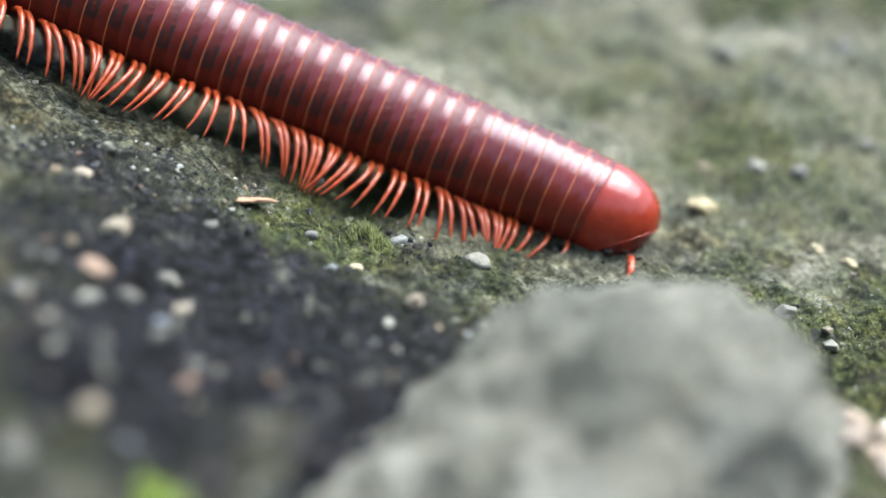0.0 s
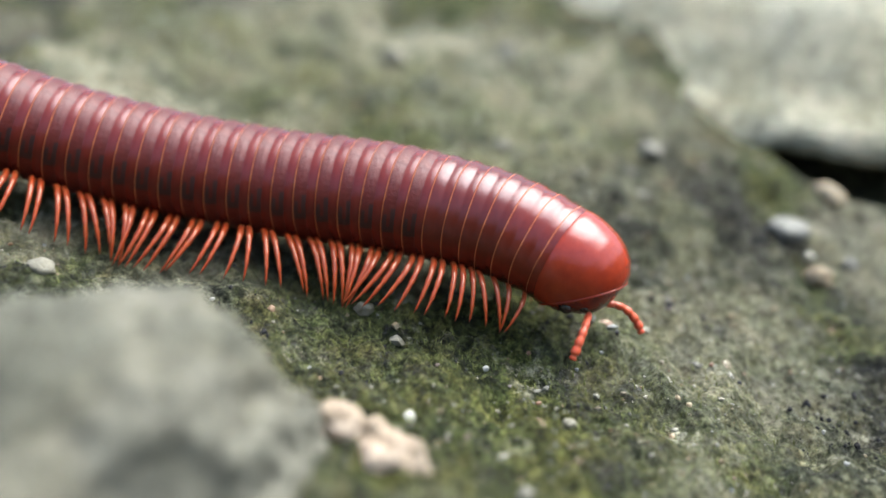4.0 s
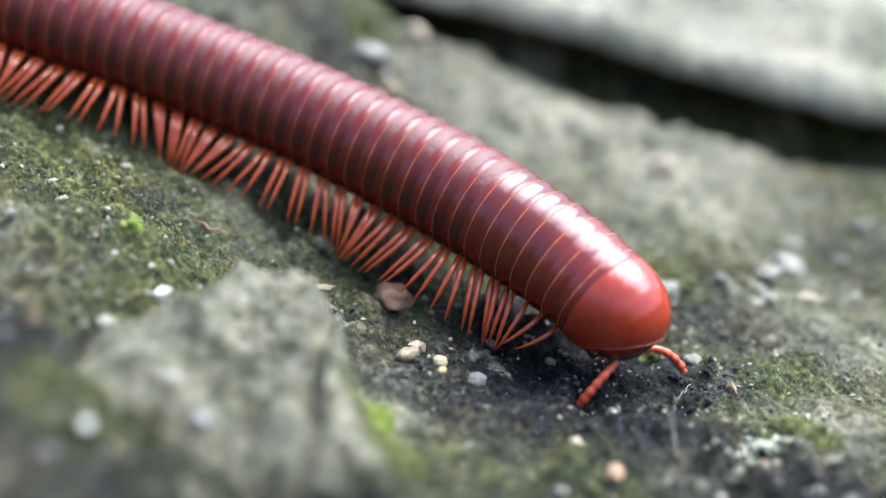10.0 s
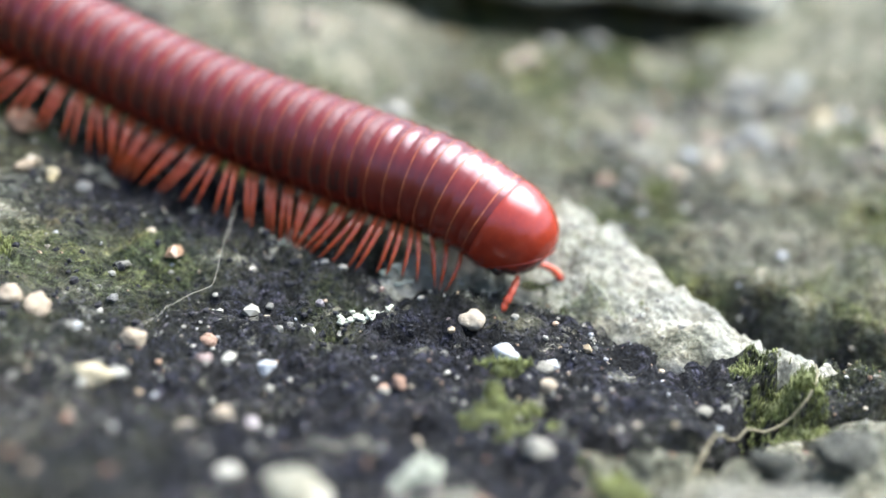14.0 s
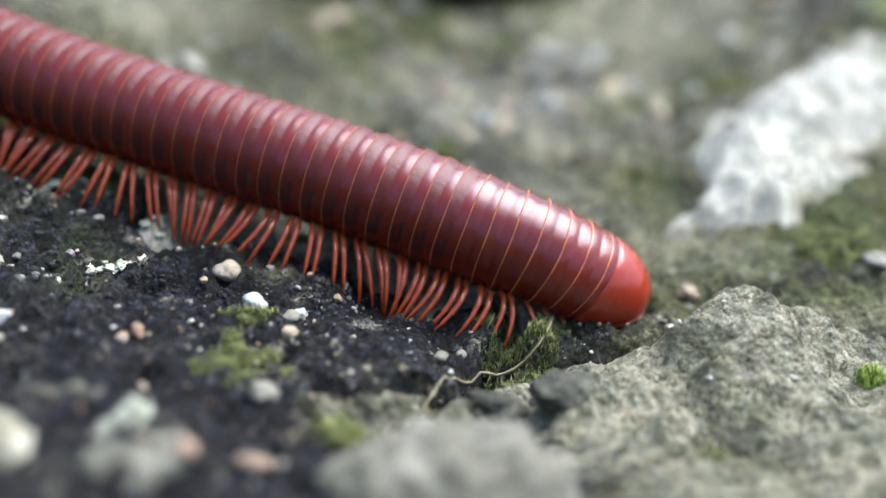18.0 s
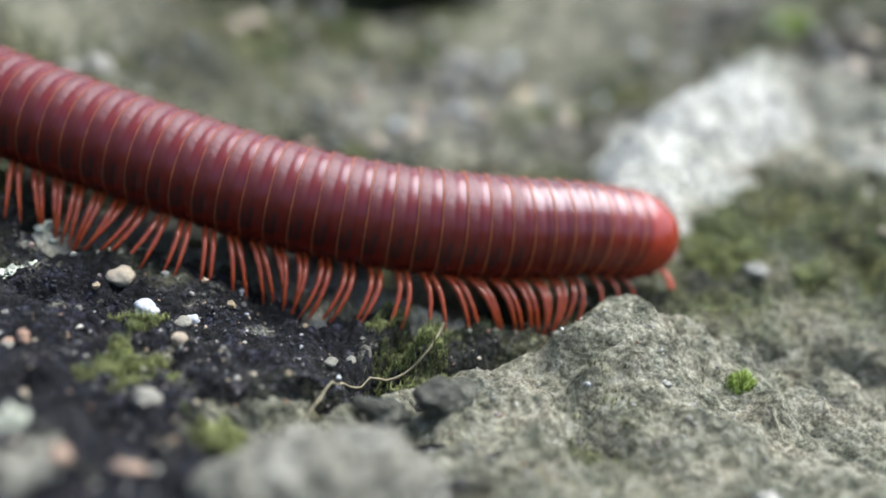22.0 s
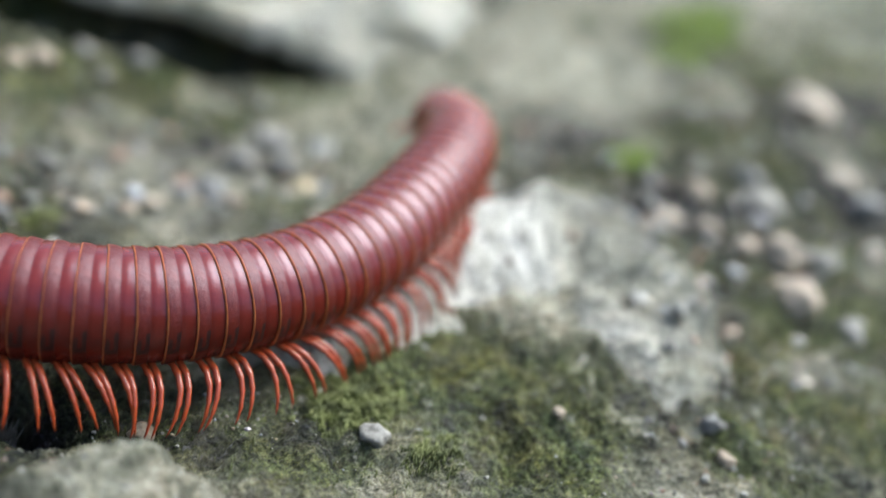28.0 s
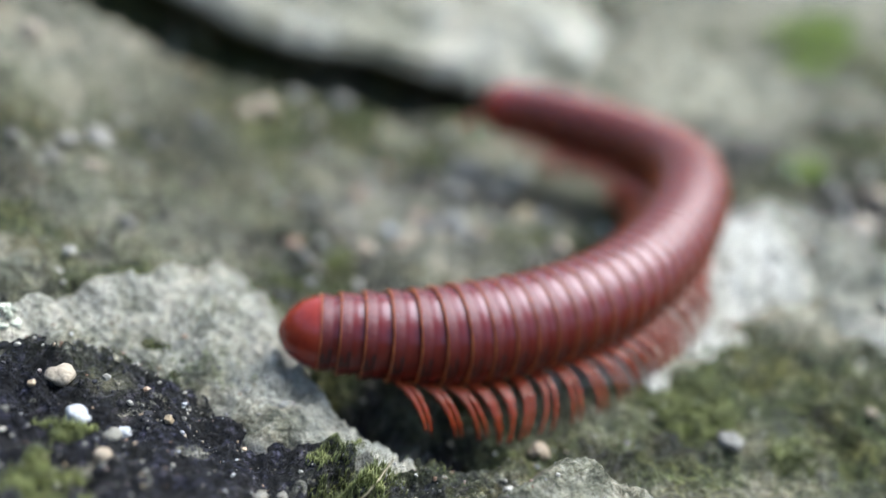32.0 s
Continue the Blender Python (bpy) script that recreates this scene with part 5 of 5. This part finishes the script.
def motions():
    for ob, far in RING_ROWS:
        rows = []
        for t, pts in SPINE:
            p, d = along(pts, far, nod(t))
            rows.append((t, stance(p, d)))
        walk(ob, rows)
    # the legs swing in waves that run towards the head as the body goes forward
    gone = [0.0]
    for (_, a), (_, b) in zip(SPINE, SPINE[1:]):
        gone.append(gone[-1] + max(0.3, float(np.linalg.norm(a[0] - b[0]))))
    times = [t for t, _ in SPINE]
    beat = [k * 0.2 for k in range(161)]
    for lg, k, pair, side in LEGS:
        base = (0.14 - 0.38 * pair, 1.05 * side, -2.22)
        rows = []
        for t in beat:
            s = float(np.interp(t, times, gone))
            ph = 2 * math.pi * (s / 4.2 + (k + 0.4 * pair) / 9.5)
            swing = 25 * math.sin(ph) + 5 * math.sin(1.7 * k + 2.1 * pair + side)
            lift = 11 * max(0.0, math.cos(ph)) * side
            rows.append((t, pose(base[0] * MM, base[1] * MM, base[2] * MM, lift, swing * 0.9, (6 * math.sin(ph) - 14) * side)))
        walk(lg, rows)
    for an, side in FEELERS:
        rows = []
        for k in range(65):
            t = k * 0.5
            a = math.sin(t * 2.9 + side) + 0.6 * math.sin(t * 5.3 + 2 * side)
            rows.append((t, pose(2.3 * MM, 0.85 * side * MM, -1.4 * MM, 0, (-30 if side > 0 else 4) + 9 * a, (12 if side > 0 else -48) + 9 * math.cos(t * 3.7 + side))))
        walk(an, rows)


# ---------------------------------------------------------------- pebbles and sand
STONES = {}


def pebbles(name, mat, label, *places):
    for k, (x, y, size) in enumerate(places):
        key = (name, k % 5)
        if key not in STONES:
            p, f = craggy(3, (0.5, 0.42, 0.36), 300 + 17 * (k % 5) + len(name), 1.25, 0.6)
            STONES[key] = mesh_of(name, p, f, [mat])
        ob = new(name, STONES[key])
        rng = random.Random(int(x * 97 + y * 31))
        s = size * rng.uniform(0.95, 1.15)
        ob.matrix_world = pose(x * MM, y * MM, (low_at(x, y, 0.3 * s) + 0.13 * s) * MM, rng.uniform(-25, 25), rng.uniform(-25, 25), rng.uniform(0, 360)) @ Matrix.Diagonal((s, s, s, 1))
        tagged(ob, label, "pebble", "pebbles on the rock")




pebbles("quartz_pebble", M_QUARTZ, "small white quartz pebble lying on rock",
        (-2.0, 14.8, 0.86), (-1.9, 17.0, 0.92), (0.0, 24.7, 0.73), (1.4, 13.3, 0.53), (2.2, 13.5, 0.39), (4.5, 15.8, 0.41), (6.7, 27.2, 1.11), (18.3, 45.7, 1.32), (20.6, 45.6, 1.30), (16.4, 57.0, 1.57), (-7.4, 21.3, 0.71), (23.9, 60.3, 1.78), (-4.3, 13.1, 0.41), (-3.9, 13.5, 0.41), (-3.5, 11.4, 0.52), (0.8, 6.3, 0.84), (-0.1, 11.2, 0.37), (41.2, 47.5, 2.6), (29.0, 28.2, 0.70), (19.5, 32.4, 0.92), (33.9, 52.3, 1.63), (24.6, 49.7, 0.89), (29.9, 35.3, 0.60), (33.1, 48.4, 0.96))
pebbles("quartz_pebble", M_QUARTZ, "small white quartz pebble lying on rock",
        (44.6, 46.6, 0.97), (34.9, 35.4, 0.38), (33.8, 39.4, 0.41), (46.2, 22.6, 0.58), (45.2, 19.5, 0.87), (56.6, 28.9, 1.88), (56.0, 22.7, 0.91), (65.7, 33.7, 2.02), (56.8, 13.6, 0.6), (46.6, 23.7, 0.37), (60.1, 29.7, 0.80), (55.4, 46.1, 1.19), (57.2, 10.3, 0.5), (64.2, 1.5, 0.86), (53.6, 9.0, 0.43), (54.3, 7.4, 0.37), (46.8, 9.5, 0.51), (45.3, 5.2, 0.54), (60.0, 2.6, 0.39), (61.4, -4.5, 1.09), (51.9, 0.0, 0.50), (56.5, 11.2, 0.5), (69.9, -2.1, 0.74), (70.7, -2.3, 0.54))
pebbles("quartz_pebble", M_QUARTZ, "small white quartz pebble lying on rock",
        (94.7, -2.7, 1.44), (112.6, -4.9, 1.21), (108.2, -6.9, 0.50), (110.6, -5.4, 0.65), (129.5, 8.5, 2.06), (133.0, 17.5, 3.70), (143.2, 16.2, 2.89), (134.8, 11.2, 3.07), (131.4, 3.7, 2.37), (95.6, 34.4, 2.75), (92.1, 27.7, 2.49), (80.9, 29.6, 1.77), (112.7, 0.3, 0.72), (109.4, 1.1, 0.58), (135.0, 22.1, 2.45), (99.1, 38.4, 2.92), (98.7, 33.6, 1.99), (90.4, 28.0, 1.96), (92.3, 26.3, 1.24), (78.0, 33.3, 0.87), (69.8, 35.1, 1.09), (63.6, 31.4, 1.61), (62.4, 30.2, 1.04), (62.8, 29.6, 1.04))
pebbles("quartz_pebble", M_QUARTZ, "small white quartz pebble lying on rock",
        (66.8, 22.6, 1.19), (98.9, 45.5, 1.44), (98.5, 40.4, 2.33), (73.8, 39.7, 1.27), (67.6, 37.0, 1.18), (95.4, 28.4, 1.01), (78.5, 22.0, 0.84), (77.9, 18.4, 0.91), (92.0, 19.9, 0.74), (89.4, 33.0, 0.94), (91.5, 36.6, 0.79), (88.2, 47.9, 2.14), (85.3, 45.2, 1.54), (83.5, 47.2, 1.86))
pebbles("rusty_pebble", M_RUST, "small rust-brown pebble lying on rock",
        (-3.0, 14.5, 1.06), (2.0, 12.1, 0.68), (50.7, 6.4, 0.78), (57.8, 1.2, 0.74), (57.9, -8.1, 0.91), (118.2, 1.0, 0.69), (90.7, 31.1, 1.39), (86.2, 34.0, 1.11), (78.4, 24.6, 1.18), (90.3, 38.8, 0.90))
pebbles("grey_pebble", M_GREY, "small grey pebble lying on rock",
        (3.0, 27.4, 0.77), (102.8, 37.7, 2.74), (89.2, 39.5, 0.90))
pebbles("tan_pebble", M_TAN, "small tan sandstone pebble lying on rock",
        (5.9, 21.4, 0.76), (-4.1, 17.2, 1.04), (1.3, 8.6, 0.76), (15.3, 45.6, 0.94), (-7.1, 19.2, 0.79), (-0.3, 15.3, 0.67), (-4.1, 14.8, 0.47), (42.6, 45.0, 1.5), (44.7, 52.1, 2.47), (42.3, 20.7, 1.24), (55.2, 14.6, 0.6), (48.5, 14.8, 0.65), (65.0, 29.8, 0.94), (60.9, 43.3, 2.31), (62.3, 5.6, 1.22), (63.6, -0.2, 0.82), (47.7, 5.9, 0.99), (42.9, 7.7, 1.30), (44.0, 7.4, 1.30), (42.5, 0.9, 0.89), (42.6, 2.8, 0.76), (50.7, -0.3, 0.82), (57.3, -2.8, 0.62), (63.3, -4.3, 0.39))
pebbles("tan_pebble", M_TAN, "small tan sandstone pebble lying on rock",
        (104.1, -3.2, 0.86), (112.5, -6.8, 1.11), (84.8, -0.1, 1.14), (128.3, 6.6, 3.59), (146.3, 29.8, 5.51), (128.6, 20.1, 2.32), (124.0, 17.0, 2.19), (131.2, 11.9, 3.89), (128.0, 12.7, 2.56), (87.9, 26.0, 1.58), (126.8, 15.6, 2.19), (142.8, 19.8, 2.98), (140.3, 11.5, 2.27), (65.8, 30.2, 0.69), (83.1, 23.4, 1.41), (85.9, 23.4, 1.39), (93.1, 25.0, 1.49), (98.3, 21.6, 1.95), (78.4, 43.4, 1.94), (80.3, 44.5, 1.98))
pebbles("yellow_pebble", M_YELLOW, "small translucent yellow pebble lying on rock",
        (15.5, 39.9, 1.52), (21.1, 38.1, 0.85), (22.5, 37.7, 0.84), (2.2, 24.2, 0.60), (43.7, 20.2, 0.74), (43.7, 19.4, 0.48), (46.2, 2.8, 1.52), (99.4, 29.1, 2.28))
pebbles("bark_chip", M_WOOD, "brown crumbly bark chip lying on soil",
        (41.8, 25.1, 1.80))
pebbles("bluish_pebble", M_BLUE, "small bluish-white pebble on dark soil",
        (62.8, 2.7, 1.27), (52.8, 3.9, 0.89), (64.7, 1.8, 0.75), (86.9, 27.7, 1.48))


def scattered(name, mat, count, small, large, seed, label, box, sink, where=None, flat=0.8):
    """Countless grains in one mesh."""
    rng = np.random.RandomState(seed)
    bv, bf = BALLS[1]
    bf = np.array(bf)
    x = rng.uniform(box[0], box[1], count * 3)
    y = rng.uniform(box[2], box[3], count * 3)
    keep = np.clip(fbm(x / 5.0, y / 5.0, 0 * x, seed, 3) + 0.55, 0.06, 1) > rng.rand(len(x))
    if where is not None:
        keep &= where(x, y) > rng.rand(len(x))
    x, y = x[keep][:count], y[keep][:count]
    n = len(x)
    size = small * (large / small) ** (rng.rand(n) ** 2.6)
    z = surface(x, y) + size * sink
    jit = 1 + rng.uniform(-0.35, 0.35, (n, len(bv)))
    stretch = rng.uniform(0.7, 1.25, (n, 1, 3)) * np.array([1, 1, flat])
    a = rng.uniform(0, 6.28, n)
    shape = bv[None] * jit[..., None] * stretch * size[:, None, None] * 0.5
    c, s = np.cos(a)[:, None], np.sin(a)[:, None]
    px = shape[..., 0] * c - shape[..., 1] * s + x[:, None]
    py = shape[..., 0] * s + shape[..., 1] * c + y[:, None]
    pz = shape[..., 2] + z[:, None]
    v = np.stack([px, py, pz], -1).reshape(-1, 3)
    f = (bf[None] + (np.arange(n) * len(bv))[:, None, None]).reshape(-1, 3)
    return tagged(new(name, mesh_of(name, v, f, [mat], False)), label, kind="stuff")


def on(kind):
    """How likely a place is to hold what lies on that cover, bare outcrops left out."""
    def weight(x, y):
        bare = np.zeros(x.shape)
        for crest, front, back, seed, _, _, _ in OUTCROPS:
            bare = np.maximum(bare, outcrop_at(x, y, crest, front, back, seed)[1])
        return cover(x, y)[..., kind] * (bare < 0.12)
    return weight


scattered("sand_grains", M_GRAIN, 30000, 0.06, 0.32, 401, "loose pale sand grains scattered over rock", (-36, 150, -22, 60), 0.1)
scattered("coarse_sand", M_GRAIN, 520, 0.32, 0.95, 402, "coarse loose sand grains on rock", (-34, 150, -20, 60), 0.12)
scattered("coarse_sand", M_GRAIN, 260, 0.30, 0.9, 407, "coarse pale sand grains on dark soil", (-14, 66, -14, 24), 0.12)
scattered("gravel", M_GRAIN, 420, 0.4, 1.9, 403, "mixed pale gravel lying in a hollow", (112, 150, -2, 40), 0.15)
scattered("hollow_sand", M_GRAIN, 420, 0.25, 1.0, 404, "quartz sand washed into a hollow", (78, 104, 18, 42), 0.15)
scattered("soil_crumbs", M_CRUMB, 26000, 0.10, 0.42, 405, "dark crumbs of damp soil", (-36, 75, -22, 40), 0.0, on(0), 1.0)


# ---------------------------------------------------------------- moss, fibres
def blades(count, reach, low, high, seed, x0, y0, wide=0.05):
    rng = np.random.RandomState(seed)
    r, a = reach * np.sqrt(rng.rand(count)), rng.uniform(0, 6.28, count)
    return rng, x0 + r * np.cos(a), y0 + r * np.sin(a) * 0.8, rng.uniform(low, high, count) * (1.1 - 0.7 * (r / reach) ** 2)


def blade_mesh(name, rng, x, y, h, mat, wide):
    n = len(x)
    z = surface(x, y) - 0.05
    lean, turn = rng.uniform(0.1, 0.9, n), rng.uniform(0, 6.28, n)
    w = rng.uniform(0.6, 1.3, n) * wide
    cx, sx = np.cos(turn), np.sin(turn)
    base = np.stack([x, y, z], -1)
    side = np.stack([-sx, cx, 0 * x], -1) * w[:, None]
    mid = base + np.stack([cx * lean * h * 0.25, sx * lean * h * 0.25, h * 0.6], -1)
    tip = base + np.stack([cx * lean * h * 0.8, sx * lean * h * 0.8, h], -1)
    deep = np.stack([cx, sx, 0 * x], -1) * w[:, None] * 0.6
    v = np.stack([base - side, base + side, mid - side * 0.7, mid + side * 0.7, mid + deep, tip], 1).reshape(-1, 3)
    k = (np.arange(n) * 6)[:, None, None]
    f4 = (np.array([[0, 1, 3, 2]])[None] + k).reshape(-1, 4).tolist()
    f3 = (np.array([[2, 3, 5], [3, 4, 5], [4, 2, 5], [0, 2, 4], [1, 4, 3]])[None] + k).reshape(-1, 3).tolist()
    return mesh_of(name, v, f4 + f3, [mat])


def moss_cushion(x0, y0, reach, mat, seed, label):
    rng, x, y, h = blades(int(900 * reach * reach + 150), reach * 1.35, 0.25, 0.6, seed, x0, y0)
    keep = fbm(x / 0.9, y / 0.9, 0 * x, seed, 3) + 0.75 - 0.9 * (np.hypot(x - x0, y - y0) / reach) ** 2 > rng.uniform(-0.3, 0.3, len(x))
    x, y, h = x[keep], y[keep], h[keep]
    tagged(new("moss_cushion", blade_mesh("moss_cushion", rng, x, y, h, mat, 0.04)), label, "moss", kind="stuff")


BRIGHT, OLIVE = "bright green moss cushion on the rock", "olive yellow moss cushion on dark soil"
for k, (mx, my, reach) in enumerate([(30.8, 20.8, 0.4), (40.9, 14.4, 0.7), (126.5, 27.6, 2.6), (4.0, 7.7, 0.8), (149.5, 51.9, 4.0), (146.0, 55.5, 3.0), (152.5, 56.0, 4.0), (143.0, 47.0, 3.0), (86.9, -9.9, 0.55), (100.4, -9.8, 0.8)]):
    moss_cushion(mx, my, reach, M_SPROUT, 500 + k, BRIGHT)
for k, (mx, my, reach) in enumerate([(61.2, -1.8, 1.6), (63.4, -6.6, 1.3), (2.1, 26.5, 1.0), (53.9, 23.4, 1.6), (41.5, 12.5, 1.6), (57.5, 15.0, 1.5), (74.0, -1.5, 2.2), (94.0, 0.0, 2.6), (62.3, 1.3, 1.1), (80.7, 21.1, 1.3), (92.5, -16.5, 1.2), (97.0, -4.5, 1.4)]):
    moss_cushion(mx, my, reach, M_MOSS, 540 + k, OLIVE)


def build_moss():
    rng = np.random.RandomState(601)
    x, y = rng.uniform(-36, 140, 90000), rng.uniform(-22, 52, 90000)
    keep = np.clip(cover(x, y)[..., 1] - 0.25, 0, 1) * 1.4 > rng.rand(len(x))
    x, y = x[keep][:26000], y[keep][:26000]
    tagged(new("moss", blade_mesh("moss", rng, x, y, rng.uniform(0.12, 0.45, len(x)), M_MOSS, 0.04)), "short olive moss growing over the rock", kind="stuff")


build_moss()


def lichen(x0, y0, reach, seed):
    """A crust of thin pale scales, curled up at their edges."""
    rng = np.random.RandomState(seed)
    v, f = [], []
    for _ in range(int(26 * reach * reach + 14)):
        r, a = reach * rng.rand() ** 0.7, rng.uniform(0, 6.28)
        x, y, size = x0 + r * math.cos(a), y0 + 0.8 * r * math.sin(a), rng.uniform(0.09, 0.26)
        z = floor_at(x, y)
        base = len(v)
        edge = [(x + size * k * math.cos(w), y + size * k * math.sin(w), z + 0.12 + rng.uniform(0, 0.16)) for w, k in ((2 * math.pi * q / 9, rng.uniform(0.5, 1.2)) for q in range(9))]
        v += [(x, y, z + 0.10)] + edge + [(px, py, pz - 0.09) for px, py, pz in edge] + [(x, y, z - 0.05)]
        for q in range(9):
            p, n = base + 1 + q, base + 1 + (q + 1) % 9
            f += [(base, p, n), (p, p + 9, n + 9, n), (base + 19, n + 9, p + 9)]
    tagged(new("lichen_patch", mesh_of("lichen_patch", v, f, [M_LICHEN])), "pale greenish-white crust of lichen scales on rock", kind="stuff")


for k, (lx, ly, reach) in enumerate([(55.7, 14.0, 1.0), (57.6, 7.1, 1.2), (40.9, 1.6, 1.7), (56.5, -6.0, 0.8), (60.0, 10.5, 0.8)]):
    lichen(lx, ly, reach, 620 + k)


def fibre(name, label, mat, thick, lift, *places):
    """A thread that lies on the ground and arches between its ends."""
    pts = []
    n = len(places)
    for k in range((n - 1) * 8 + 1):
        u = k / 8
        i = min(int(u), n - 2)
        f = u - i
        p0, p1, p2, p3 = (np.array(places[min(max(i + d, 0), n - 1)]) for d in (-1, 0, 1, 2))
        q = 0.5 * (2 * p1 + (p2 - p0) * f + (2 * p0 - 5 * p1 + 4 * p2 - p3) * f * f + (3 * p1 - p0 - 3 * p2 + p3) * f ** 3)
        z = float(np.mean(surface(q[0] + np.array([0, 0.9, -0.9, 0, 0]), q[1] + np.array([0, 0, 0, 0.9, -0.9]))))
        pts.append((q[0], q[1], z + 0.35 + lift * math.sin(math.pi * u / (n - 1))))
    r = [thick * (0.5 + 0.5 * math.sin(math.pi * (0.15 + 0.8 * k / len(pts)))) for k in range(len(pts))]
    v, f = tube(pts, r, 6)
    tagged(new(name, mesh_of(name, v, f, [mat])), label, "fibre")


fibre("root_hair", "long pale root hair lying over soil", M_FIBRE, 0.010, 0.8, (52.8, 17.4), (51.8, 12.3), (50.6, 8.4), (48.5, 6.5), (46.7, 4.0))
fibre("root_hair", "short pale root hair lying over soil", M_FIBRE, 0.010, 0.5, (54.8, 19.6), (53.0, 16.5), (52.0, 13.4))
fibre("root_hair", "curled pale root hair on moss", M_FIBRE, 0.010, 0.3, (104.3, 0.9), (103.8, -0.3), (104.7, -1.5))
fibre("root_hair", "thin pale root hair on moss", M_FIBRE, 0.010, 0.3, (107.5, -4.0), (107.6, -5.0), (107.9, -6.1))
fibre("dry_stalk", "dry straw-coloured plant strand caught on stone", M_STRAW, 0.06, 0.3, (76.4, -0.5), (74.4, -2.6), (71.1, -2.9), (68.0, -4.8), (66.1, -6.8))
fibre("twig_bit", "thin brown twig splinter lying on moss", M_WOOD, 0.05, 0.1, (32.8, 25.5), (33.5, 25.0), (34.2, 25.1))


def chip(name, label, mat, at, radii, turn, seed):
    """A flat broken flake lying on the ground."""
    p, f = craggy(3, radii, seed, 1.2, 0.9)
    ob = new(name, mesh_of(name, p, f, [mat], False))
    ob.matrix_world = pose(at[0] * MM, at[1] * MM, (floor_at(*at) + 0.6 * radii[2]) * MM, 4, 6, turn)
    tagged(ob, label, "chip")


chip("wood_splinter", "flat reddish wood splinter lying on rock", M_WOOD, (-2.8, 23.9), (1.35, 0.38, 0.16), 32, 31)
chip("bark_flake", "thin pale straw-coloured flake on mossy rock", M_STRAW, (38.6, 23.6), (0.55, 0.32, 0.10), 10, 33)
chip("shell_chip", "small orange broken flake on dark soil", M_RUST, (57.2, 1.6), (0.34, 0.22, 0.12), 40, 37)
chip("shell_chip", "small orange flake lying on soil crumbs", M_RUST, (60.0, -8.6), (0.62, 0.30, 0.20), -25, 39)


motions()
